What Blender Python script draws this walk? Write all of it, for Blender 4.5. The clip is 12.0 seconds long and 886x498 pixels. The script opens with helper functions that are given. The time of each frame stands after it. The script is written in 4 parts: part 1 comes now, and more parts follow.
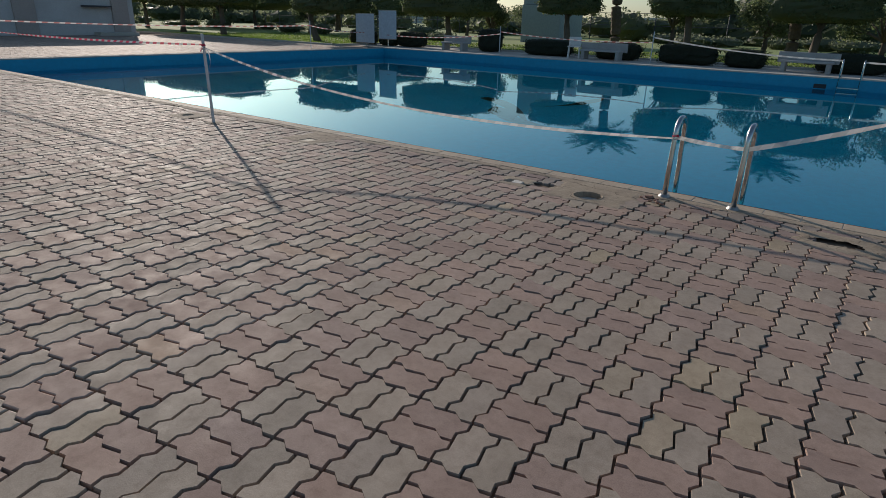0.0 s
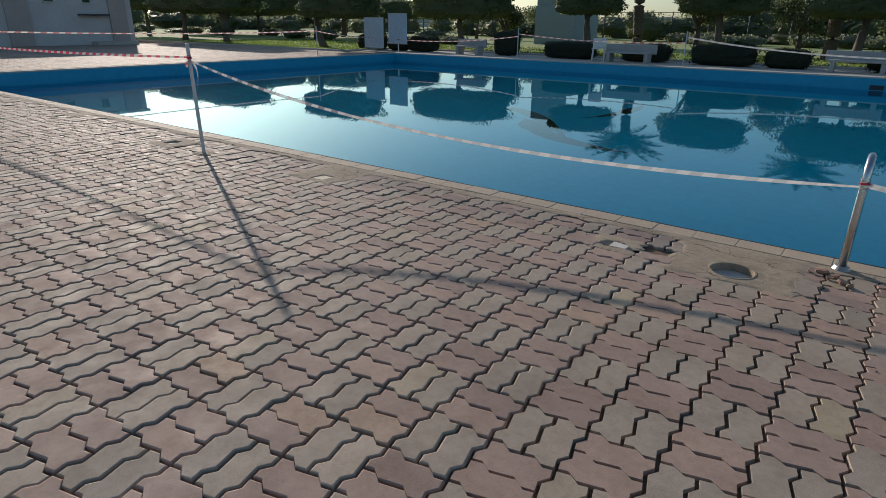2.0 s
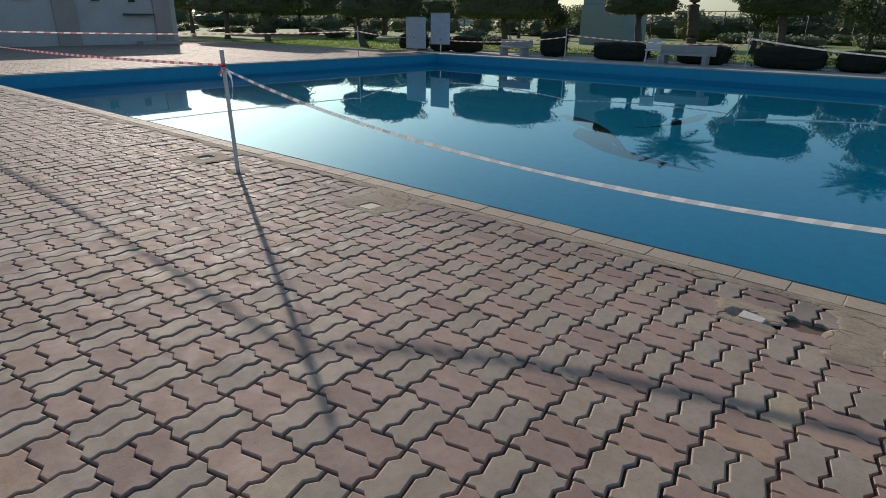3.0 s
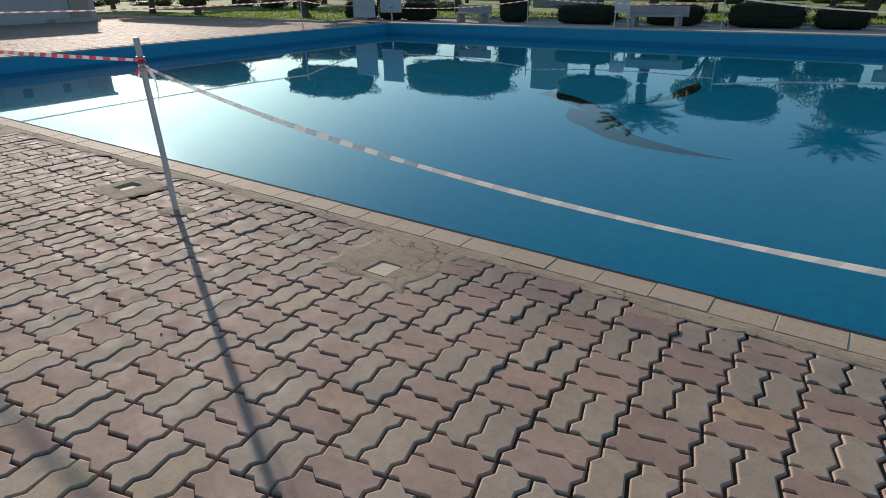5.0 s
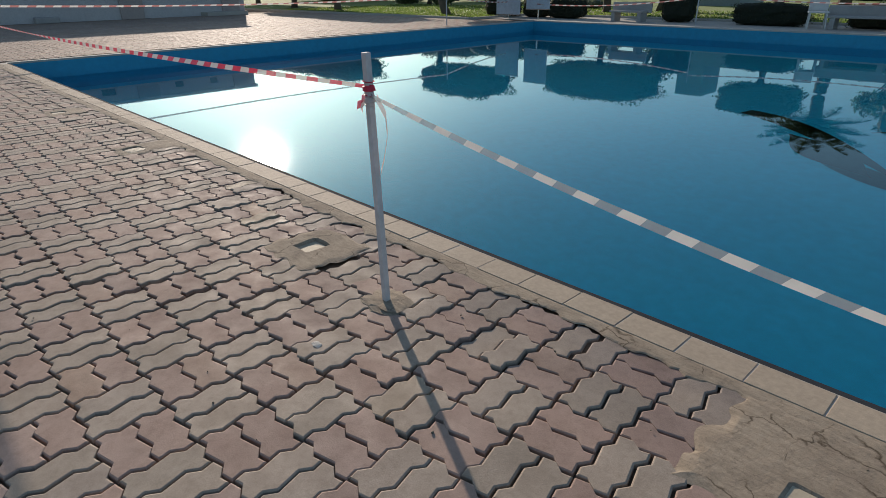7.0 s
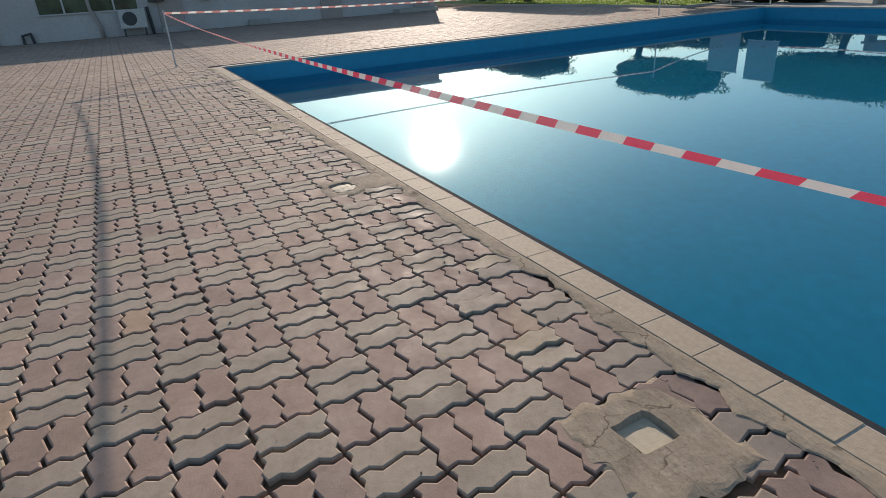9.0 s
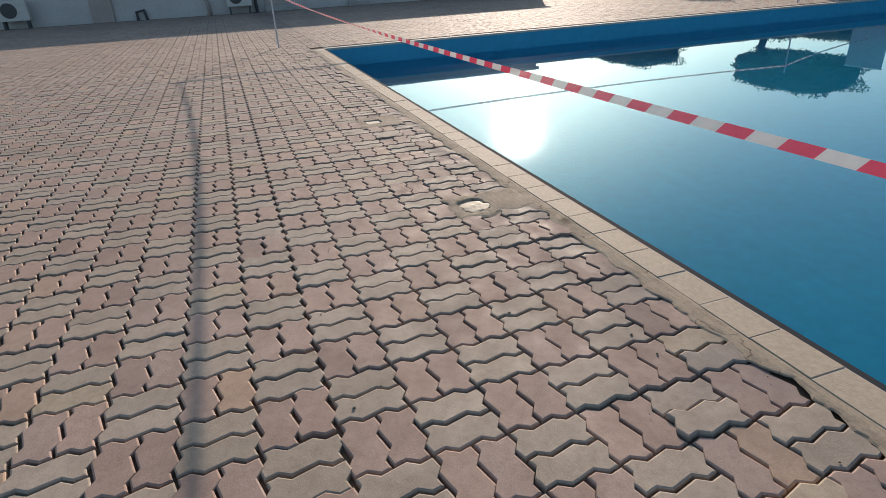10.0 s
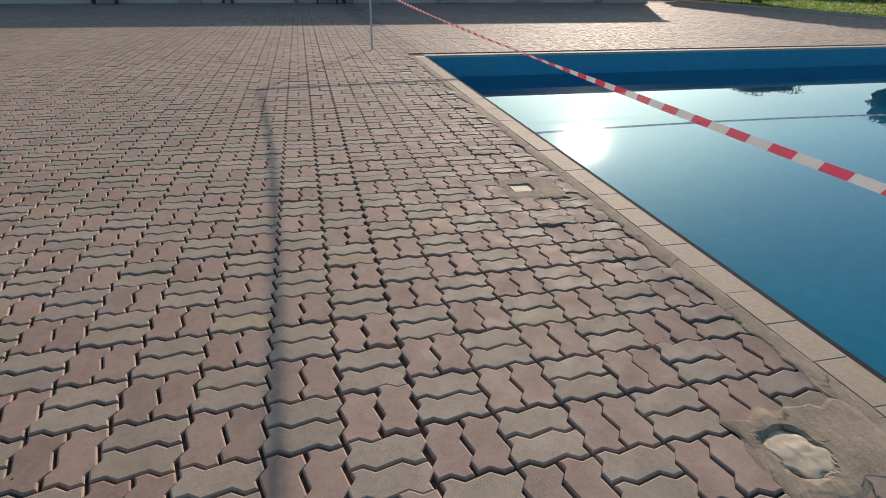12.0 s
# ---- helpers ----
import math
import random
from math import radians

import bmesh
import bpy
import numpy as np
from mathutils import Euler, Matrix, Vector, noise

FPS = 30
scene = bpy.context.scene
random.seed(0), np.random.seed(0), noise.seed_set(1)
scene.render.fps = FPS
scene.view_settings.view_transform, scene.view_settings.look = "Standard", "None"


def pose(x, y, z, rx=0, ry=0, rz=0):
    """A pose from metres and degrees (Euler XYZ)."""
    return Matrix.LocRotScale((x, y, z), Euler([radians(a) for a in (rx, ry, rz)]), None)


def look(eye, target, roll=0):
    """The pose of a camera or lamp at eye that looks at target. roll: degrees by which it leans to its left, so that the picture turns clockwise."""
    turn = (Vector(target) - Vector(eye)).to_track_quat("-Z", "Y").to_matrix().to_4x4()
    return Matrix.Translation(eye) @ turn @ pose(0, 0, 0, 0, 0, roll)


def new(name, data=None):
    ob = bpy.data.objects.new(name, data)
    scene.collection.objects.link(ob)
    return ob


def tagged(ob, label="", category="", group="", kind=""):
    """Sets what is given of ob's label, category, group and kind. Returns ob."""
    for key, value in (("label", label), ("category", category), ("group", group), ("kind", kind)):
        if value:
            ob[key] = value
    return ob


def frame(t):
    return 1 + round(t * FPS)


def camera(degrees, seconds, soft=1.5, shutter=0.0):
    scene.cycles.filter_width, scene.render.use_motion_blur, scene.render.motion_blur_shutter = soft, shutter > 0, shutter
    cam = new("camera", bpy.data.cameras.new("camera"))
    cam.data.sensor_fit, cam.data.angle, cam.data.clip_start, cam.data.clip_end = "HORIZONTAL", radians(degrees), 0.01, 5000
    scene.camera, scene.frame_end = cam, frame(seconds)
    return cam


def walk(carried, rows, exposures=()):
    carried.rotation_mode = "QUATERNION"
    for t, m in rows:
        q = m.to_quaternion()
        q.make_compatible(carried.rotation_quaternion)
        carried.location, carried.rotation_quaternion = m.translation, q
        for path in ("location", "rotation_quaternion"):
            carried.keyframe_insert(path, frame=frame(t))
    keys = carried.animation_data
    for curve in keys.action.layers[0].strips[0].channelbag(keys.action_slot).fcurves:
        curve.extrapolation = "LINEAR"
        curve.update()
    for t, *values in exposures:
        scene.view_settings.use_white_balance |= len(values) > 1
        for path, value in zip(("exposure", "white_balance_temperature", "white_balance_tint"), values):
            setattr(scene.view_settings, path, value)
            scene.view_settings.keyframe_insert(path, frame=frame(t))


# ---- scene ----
cam = camera(73.9, 12.0, 0.65)
PATH = [
    (0, (0.277, -0.003, 1.21), (-0.828, 1.496, 0.482), 1.6),
    (0.5, (-0.043, 0.171, 1.208), (-1.162, 1.667, 0.495), 1.6),
    (1, (-0.315, 0.489, 1.213), (-1.43, 1.984, 0.49), 0.4),
    (1.5, (-0.622, 0.715, 1.206), (-1.738, 2.206, 0.478), 0.6),
    (2, (-0.891, 0.933, 1.188), (-2.017, 2.421, 0.468), 0.6),
    (2.5, (-1.182, 1.199, 1.203), (-2.347, 2.657, 0.483), 0.7),
    (3, (-1.514, 1.382, 1.221), (-2.727, 2.797, 0.497), 0.6),
    (3.2, (-1.622, 1.438, 1.224), (-2.845, 2.852, 0.513), 0.6),
    (4.8, (-2.673, 2.086, 1.193), (-3.783, 3.555, 0.412), -0.7),
    (5, (-2.802, 2.195, 1.216), (-3.866, 3.677, 0.398), -1.0),
    (5.5, (-3.145, 2.352, 1.201), (-4.192, 3.846, 0.381), -0.8),
    (6, (-3.465, 2.496, 1.197), (-4.523, 3.986, 0.385), -0.2),
    (6.5, (-3.921, 2.615, 1.205), (-5.142, 3.98, 0.402), -0.6),
    (7, (-4.336, 2.674, 1.204), (-5.658, 3.928, 0.38), -0.8),
    (7.2, (-4.457, 2.744, 1.21), (-5.818, 3.941, 0.365), -1.6),
    (8.8, (-5.711, 2.991, 1.199), (-7.3, 3.875, 0.366), -3.4),
    (9, (-5.853, 3.002, 1.207), (-7.481, 3.816, 0.378), -3.6),
    (9.5, (-6.252, 2.94, 1.203), (-7.918, 3.665, 0.367), -3.3),
    (10, (-6.667, 2.976, 1.184), (-8.38, 3.546, 0.323), -3.1),
    (10.5, (-7.105, 2.964, 1.218), (-8.845, 3.438, 0.354), -2.6),
    (11, (-7.548, 2.941, 1.24), (-9.311, 3.327, 0.378), -2.5),
    (11.5, (-8.039, 2.929, 1.229), (-9.803, 3.342, 0.382), -0.9),
    (12, (-8.476, 2.846, 1.215), (-10.234, 3.248, 0.352), 0.6),
]
walk(cam, [(t, look(eye, target, roll)) for t, eye, target, roll in PATH],
     ((0, -0.06, 6450, 10), (1.0, 0.08, 6450, 10), (2.5, 0.14, 6500, 10), (5.0, 0.30, 6600, 10), (5.7, 0.24, 6700, 10), (7.2, 0.26, 6750, 11), (9, 0.48, 6800, 11),
      (10, 0.60, 6850, 12), (10.6, 0.50, 6900, 12), (11.0, 0.14, 6900, 12), (11.5, 0.24, 6900, 12), (12, 0.40, 6900, 12)))

# ---- light ----
SUN_EL, SUN_AZ = 14.9, 153.6
sun_way = Vector((math.cos(radians(SUN_EL)) * math.cos(radians(SUN_AZ)), math.cos(radians(SUN_EL)) * math.sin(radians(SUN_AZ)), math.sin(radians(SUN_EL))))
sun_data = bpy.data.lights.new("sun", "SUN")
sun_data.energy, sun_data.angle, sun_data.color = 4.0, radians(0.6), (1.0, 0.87, 0.755)
sun = new("sun", sun_data)
sun.matrix_world = look(sun_way * 60, (0, 0, 0))
world = bpy.data.worlds.new("world")
scene.world = world
world.use_nodes = True
wn = world.node_tree.nodes
sky = wn.new("ShaderNodeTexSky")
sky.sky_type, sky.sun_disc = "NISHITA", False
sky.sun_elevation, sky.sun_rotation = radians(SUN_EL), radians(90 - SUN_AZ)
sky.air_density, sky.dust_density, sky.ozone_density = 1.0, 1.1, 2.5
wn["Background"].inputs["Strength"].default_value = 0.10
haze = wn.new("ShaderNodeHueSaturation")
haze.inputs["Hue"].default_value, haze.inputs["Saturation"].default_value = 0.497, 0.86
cool = wn.new("ShaderNodeMix")
cool.data_type, cool.blend_type = "RGBA", "MULTIPLY"
cool.inputs[0].default_value, cool.inputs[7].default_value = 1.0, (0.85, 1.0, 1.10, 1)
world.node_tree.links.new(sky.outputs[0], haze.inputs["Color"])
world.node_tree.links.new(haze.outputs[0], cool.inputs[6])
world.node_tree.links.new(cool.outputs[2], wn["Background"].inputs["Color"])

# ---- materials ----
def material(name, rough=0.6, metal=0.0):
    m = bpy.data.materials.new(name)
    m.use_nodes = True
    nt = m.node_tree
    b = nt.nodes["Principled BSDF"]
    b.inputs["Roughness"].default_value, b.inputs["Metallic"].default_value = rough, metal
    return m, nt, b


def ramp(nt, source, stops):
    r = nt.nodes.new("ShaderNodeValToRGB")
    el = r.color_ramp.elements
    while len(el) < len(stops):
        el.new(0.5)
    for e, (p, c) in zip(el, stops):
        e.position, e.color = p, (*c, 1)
    nt.links.new(source, r.inputs[0])
    return r.outputs[0]


def noise_tex(nt, scale, detail=4.0, rough=0.6, stretch=None):
    geo = nt.nodes.new("ShaderNodeNewGeometry")
    src = geo.outputs["Position"]
    if stretch:
        mp = nt.nodes.new("ShaderNodeMapping")
        mp.inputs["Scale"].default_value = stretch
        nt.links.new(src, mp.inputs[0])
        src = mp.outputs[0]
    n = nt.nodes.new("ShaderNodeTexNoise")
    n.inputs["Scale"].default_value, n.inputs["Detail"].default_value, n.inputs["Roughness"].default_value = scale, detail, rough
    nt.links.new(src, n.inputs["Vector"])
    return n.outputs["Fac"]


def mix(nt, fac, a, b, blend="MIX"):
    x = nt.nodes.new("ShaderNodeMix")
    x.data_type, x.blend_type = "RGBA", blend
    for sock, v in ((x.inputs[0], fac), (x.inputs[6], a), (x.inputs[7], b)):
        if isinstance(v, (int, float)):
            sock.default_value = v
        elif isinstance(v, tuple):
            sock.default_value = (*v, 1)
        else:
            nt.links.new(v, sock)
    return x.outputs[2]


def bump(nt, b, height, strength, distance):
    bp = nt.nodes.new("ShaderNodeBump")
    bp.inputs["Strength"].default_value, bp.inputs["Distance"].default_value = strength, distance
    nt.links.new(height, bp.inputs["Height"])
    nt.links.new(bp.outputs[0], b.inputs["Normal"])


def weathered(name, base, dark, rough=0.7, fine=60.0, coarse=1.3, metal=0.0, amount=0.5, relief=0.25, stretch=None):
    """Two scales of colour variation with a fine relief."""
    m, nt, b = material(name, rough, metal)
    c1 = ramp(nt, noise_tex(nt, coarse, 5, 0.65, stretch), [(0.35, dark), (0.65, base)])
    c2 = ramp(nt, noise_tex(nt, fine, 4), [(0.3, tuple(v * 0.75 for v in base)), (0.7, tuple(min(1, v * 1.12) for v in base))])
    nt.links.new(mix(nt, amount, c2, c1), b.inputs["Base Color"])
    bump(nt, b, noise_tex(nt, fine * 1.5, 6), relief, 0.004)
    return m


def paver_material(name, tints, dirt):
    m, nt, b = material(name, 0.72)
    info, geo = nt.nodes.new("ShaderNodeObjectInfo"), nt.nodes.new("ShaderNodeNewGeometry")
    add = nt.nodes.new("ShaderNodeMath")
    add.operation = "ADD"
    nt.links.new(info.outputs["Random"], add.inputs[0])
    nt.links.new(geo.outputs["Random Per Island"], add.inputs[1])
    fr = nt.nodes.new("ShaderNodeMath")
    fr.operation = "FRACT"
    nt.links.new(add.outputs[0], fr.inputs[0])
    tone = ramp(nt, fr.outputs[0], tints)
    grain = ramp(nt, noise_tex(nt, 320, 3), [(0.25, (0.80, 0.80, 0.80)), (0.75, (1.10, 1.095, 1.09))])
    fleck = ramp(nt, noise_tex(nt, 34, 5, 0.7), [(0.36, (0.80, 0.785, 0.77)), (0.5, (0.99, 0.99, 0.99)), (0.68, (1.08, 1.075, 1.07))])
    blotch = ramp(nt, noise_tex(nt, 5.0, 6, 0.7), [(0.33, (0.78, 0.76, 0.74)), (0.6, (1.04, 1.03, 1.02))])
    wide = ramp(nt, noise_tex(nt, 0.55, 5, 0.6), [(0.3, dirt), (0.62, (1.0, 1.0, 1.0))])
    c = mix(nt, 1.0, tone, grain, "MULTIPLY")
    c = mix(nt, 0.55, c, fleck, "MULTIPLY")
    c = mix(nt, 0.8, c, blotch, "MULTIPLY")
    c = mix(nt, 0.7, c, wide, "MULTIPLY")
    # greyish damp stains where the pool splashes over its edge
    axes = nt.nodes.new("ShaderNodeSeparateXYZ")
    nt.links.new(geo.outputs["Position"], axes.inputs[0])
    reach = nt.nodes.new("ShaderNodeMapRange")
    reach.inputs["From Min"].default_value, reach.inputs["From Max"].default_value = 3.85, 4.35
    nt.links.new(axes.outputs["Y"], reach.inputs["Value"])
    spots = nt.nodes.new("ShaderNodeMath")
    spots.operation, spots.use_clamp = "MULTIPLY", True
    nt.links.new(reach.outputs[0], spots.inputs[0])
    nt.links.new(ramp(nt, noise_tex(nt, 1.7, 4, 0.6), [(0.36, (0.1, 0.1, 0.1)), (0.56, (1.0, 1.0, 1.0))]), spots.inputs[1])
    near_pool = nt.nodes.new("ShaderNodeMath")
    near_pool.operation = "COMPARE"
    near_pool.inputs[1].default_value, near_pool.inputs[2].default_value = 4.0, 0.7
    nt.links.new(axes.outputs["Y"], near_pool.inputs[0])
    damp = nt.nodes.new("ShaderNodeMath")
    damp.operation = "MULTIPLY"
    nt.links.new(spots.outputs[0], damp.inputs[0])
    nt.links.new(near_pool.outputs[0], damp.inputs[1])
    c = mix(nt, damp.outputs[0], c, mix(nt, 1.0, c, (0.66, 0.67, 0.72), "MULTIPLY"))
    nt.links.new(c, b.inputs["Base Color"])
    nt.links.new(ramp(nt, noise_tex(nt, 9, 5), [(0.3, (0.68, 0.68, 0.68)), (0.7, (0.95, 0.95, 0.95))]), b.inputs["Roughness"])
    b.inputs["Specular IOR Level"].default_value = 0.3
    bump(nt, b, noise_tex(nt, 150, 6, 0.75), 0.32, 0.003)
    return m


PAVER_GREY = paver_material("paver_grey", [(0.0, (0.385, 0.318, 0.25)), (0.4, (0.448, 0.364, 0.285)), (0.9, (0.42, 0.343, 0.276)), (1.0, (0.485, 0.388, 0.268))], (0.80, 0.77, 0.74))
PAVER_PINK = paver_material("paver_pink", [(0.0, (0.37, 0.262, 0.215)), (0.45, (0.45, 0.315, 0.25)), (0.9, (0.415, 0.302, 0.25)), (1.0, (0.485, 0.338, 0.238))], (0.80, 0.77, 0.74))
SAND = weathered("joint_sand", (0.19, 0.118, 0.072), (0.11, 0.068, 0.043), 0.95, 90, 4)
CONCRETE = weathered("concrete_strip", (0.50, 0.46, 0.40), (0.38, 0.35, 0.30), 0.85, 30, 0.8)
BENCH_CONCRETE = weathered("bench_concrete", (0.42, 0.40, 0.38), (0.30, 0.28, 0.26), 0.85, 40, 3)
COPING = weathered("coping_tile", (0.48, 0.378, 0.268), (0.39, 0.303, 0.216), 0.8, 50, 3)
DARK_EDGE = weathered("dark_gasket", (0.05, 0.055, 0.06), (0.03, 0.034, 0.038), 0.95)
DARK_EDGE.node_tree.nodes["Principled BSDF"].inputs["Specular IOR Level"].default_value = 0.05
GROUT = weathered("white_grout", (0.60, 0.56, 0.50), (0.45, 0.42, 0.36), 0.9)
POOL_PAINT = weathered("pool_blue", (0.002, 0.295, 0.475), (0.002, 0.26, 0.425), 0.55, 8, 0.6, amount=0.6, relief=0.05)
# wall blue brightened, standing in for light lost through the water
POOL_FLOOR = weathered("pool_floor_bright", (0.004, 0.62, 0.74), (0.004, 0.56, 0.68), 0.55, 8, 0.6, amount=0.6, relief=0.05)
MOSAIC_DARK = weathered("mosaic_dark", (0.05, 0.052, 0.04), (0.012, 0.014, 0.012), 0.5, 25, 3)
MOSAIC_PALE = weathered("mosaic_pale", (0.04, 0.30, 0.40), (0.03, 0.25, 0.34), 0.5, 25, 3)
DULL_STEEL = weathered("dull_steel", (0.42, 0.41, 0.39), (0.30, 0.28, 0.26), 0.5, 60, 5, metal=1.0, relief=0.2)
STEEL = weathered("brushed_steel", (0.62, 0.62, 0.60), (0.5, 0.5, 0.48), 0.22, 60, 5, metal=1.0, relief=0.05)
POST_WHITE = weathered("post_paint", (0.62, 0.62, 0.62), (0.45, 0.44, 0.43), 0.6, 30, 6)
WALL_PAINT = weathered("wall_paint", (0.58, 0.55, 0.53), (0.46, 0.42, 0.40), 0.9, 25, 0.9)
WALL_TAN = weathered("wall_tan", (0.46, 0.38, 0.34), (0.36, 0.30, 0.27), 0.9, 25, 0.9)
DARK_METAL = weathered("dark_metal", (0.06, 0.06, 0.065), (0.04, 0.04, 0.045), 0.5)
AC_WHITE = weathered("ac_white", (0.60, 0.58, 0.54), (0.48, 0.46, 0.42), 0.5, 20, 5)
SIGN_BACK = weathered("sign_board", (0.50, 0.55, 0.60), (0.42, 0.48, 0.53), 0.5, 12, 2)
PLASTIC = weathered("white_plastic", (0.68, 0.66, 0.62), (0.55, 0.53, 0.5), 0.45, 20, 4)
LAWN = weathered("lawn", (0.25, 0.31, 0.08), (0.18, 0.24, 0.06), 0.95, 35, 0.8, relief=0.8)
SOIL = weathered("dry_soil", (0.20, 0.165, 0.12), (0.12, 0.11, 0.07), 0.95, 25, 0.25)
BARK = weathered("bark", (0.15, 0.12, 0.095), (0.08, 0.065, 0.05), 0.9, 40, 6, relief=0.9)
PALM_BARK = weathered("palm_bark", (0.16, 0.12, 0.085), (0.07, 0.055, 0.04), 0.95, 30, 9, relief=1.0)
TOWER = weathered("tower_render", (0.33, 0.37, 0.36), (0.27, 0.31, 0.30), 0.9, 10, 0.5)
RUBBLE = weathered("broken_paver", (0.36, 0.20, 0.14), (0.24, 0.15, 0.11), 0.9, 60, 9)
# distance haze is put into this pale colour
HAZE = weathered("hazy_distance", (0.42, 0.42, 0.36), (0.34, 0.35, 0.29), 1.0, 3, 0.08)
TILE_LID = weathered("pale_lid", (0.52, 0.44, 0.31), (0.42, 0.35, 0.25), 0.75, 30, 12)
HOLE_SHADE = weathered("hole_shade", (0.05, 0.05, 0.05), (0.03, 0.03, 0.03), 0.8)


def cement_material(name):
    """Hand-smeared cement: trowel streaks, dark blotches, pores and thin cracks."""
    m, nt, b = material(name, 0.92)
    b.inputs["Specular IOR Level"].default_value = 0.2
    base = ramp(nt, noise_tex(nt, 3.5, 6, 0.7), [(0.32, (0.27, 0.215, 0.16)), (0.5, (0.38, 0.305, 0.225)), (0.7, (0.45, 0.365, 0.27))])
    streak = ramp(nt, noise_tex(nt, 12, 5, 0.7, (1.0, 5.0, 1.0)), [(0.35, (0.78, 0.77, 0.75)), (0.62, (1.06, 1.05, 1.04))])
    pores = ramp(nt, noise_tex(nt, 90, 5, 0.75), [(0.30, (0.62, 0.60, 0.57)), (0.46, (0.98, 0.98, 0.98)), (0.7, (1.07, 1.07, 1.06))])
    geo = nt.nodes.new("ShaderNodeNewGeometry")
    vor = nt.nodes.new("ShaderNodeTexVoronoi")
    vor.feature = "DISTANCE_TO_EDGE"
    vor.inputs["Scale"].default_value = 5.5
    bent = nt.nodes.new("ShaderNodeVectorMath")
    bent.operation = "MULTIPLY_ADD"
    wobble = nt.nodes.new("ShaderNodeTexNoise")
    wobble.inputs["Scale"].default_value, wobble.inputs["Detail"].default_value = 11.0, 4.0
    nt.links.new(geo.outputs["Position"], wobble.inputs["Vector"])
    nt.links.new(wobble.outputs["Color"], bent.inputs[0])
    bent.inputs[1].default_value = (0.12, 0.12, 0.0)
    nt.links.new(geo.outputs["Position"], bent.inputs[2])
    nt.links.new(bent.outputs[0], vor.inputs["Vector"])
    crack = ramp(nt, vor.outputs["Distance"], [(0.0, (0.30, 0.27, 0.24)), (0.022, (1.0, 1.0, 1.0))])
    some = ramp(nt, noise_tex(nt, 4.5, 3), [(0.48, (0.0, 0.0, 0.0)), (0.56, (1.0, 1.0, 1.0))])
    c = mix(nt, 0.9, mix(nt, 0.9, base, streak, "MULTIPLY"), pores, "MULTIPLY")
    c = mix(nt, some, c, mix(nt, 1.0, c, crack, "MULTIPLY"))
    nt.links.new(c, b.inputs["Base Color"])
    bump(nt, b, noise_tex(nt, 110, 6, 0.75), 0.4, 0.004)
    return m


CEMENT = cement_material("cement")


def leaf_material(name, a, b2, c):
    m, nt, b = material(name, 0.55)
    geo = nt.nodes.new("ShaderNodeNewGeometry")
    col = ramp(nt, geo.outputs["Random Per Island"], [(0.0, a), (0.6, b2), (1.0, c)])
    nt.links.new(col, b.inputs["Base Color"])
    tr = nt.nodes.new("ShaderNodeBsdfTranslucent")
    nt.links.new(col, tr.inputs[0])
    ms = nt.nodes.new("ShaderNodeMixShader")
    ms.inputs[0].default_value = 0.62
    nt.links.new(b.outputs[0], ms.inputs[1])
    nt.links.new(tr.outputs[0], ms.inputs[2])
    nt.links.new(ms.outputs[0], nt.nodes["Material Output"].inputs[0])
    return m


LEAF = leaf_material("leaf_ficus", (0.07, 0.10, 0.045), (0.12, 0.155, 0.07), (0.19, 0.21, 0.10))
LEAF_HEDGE = leaf_material("leaf_hedge", (0.04, 0.05, 0.03), (0.055, 0.07, 0.038), (0.085, 0.10, 0.055))
LEAF_PALM = leaf_material("leaf_palm", (0.03, 0.05, 0.025), (0.05, 0.075, 0.035), (0.08, 0.10, 0.05))
# leaf greens paled in the colour itself, in place of haze
LEAF_HAZED = leaf_material("leaf_hazed", (0.14, 0.17, 0.10), (0.19, 0.22, 0.125), (0.25, 0.27, 0.16))
GRASS = leaf_material("grass_blades", (0.10, 0.17, 0.03), (0.16, 0.24, 0.05), (0.24, 0.28, 0.09))


def tape_material(name, c, thin=0.08):
    m, nt, b = material(name, 0.45)
    col = mix(nt, noise_tex(nt, 25, 4), c, tuple(v * 0.8 for v in c))
    nt.links.new(col, b.inputs["Base Color"])
    tr = nt.nodes.new("ShaderNodeBsdfTranslucent")
    nt.links.new(col, tr.inputs[0])
    ms = nt.nodes.new("ShaderNodeMixShader")
    ms.inputs[0].default_value = 0.4
    nt.links.new(b.outputs[0], ms.inputs[1])
    nt.links.new(tr.outputs[0], ms.inputs[2])
    clear = nt.nodes.new("ShaderNodeBsdfTransparent")
    film = nt.nodes.new("ShaderNodeMixShader")
    film.inputs[0].default_value = thin
    nt.links.new(ms.outputs[0], film.inputs[1])
    nt.links.new(clear.outputs[0], film.inputs[2])
    nt.links.new(film.outputs[0], nt.nodes["Material Output"].inputs[0])
    return m


TAPE_RED, TAPE_WHITE = tape_material("tape_red", (0.82, 0.065, 0.12)), tape_material("tape_white", (0.80, 0.76, 0.72))
TAPE_PALE = tape_material("tape_pale", (0.74, 0.73, 0.69), 0.16)
TAPE_PINK = tape_material("tape_pink", (0.55, 0.24, 0.22))
TAPE_FADED, TAPE_GREY = tape_material("tape_faded", (0.84, 0.82, 0.77), 0.05), tape_material("tape_grey", (0.50, 0.50, 0.48), 0.36)

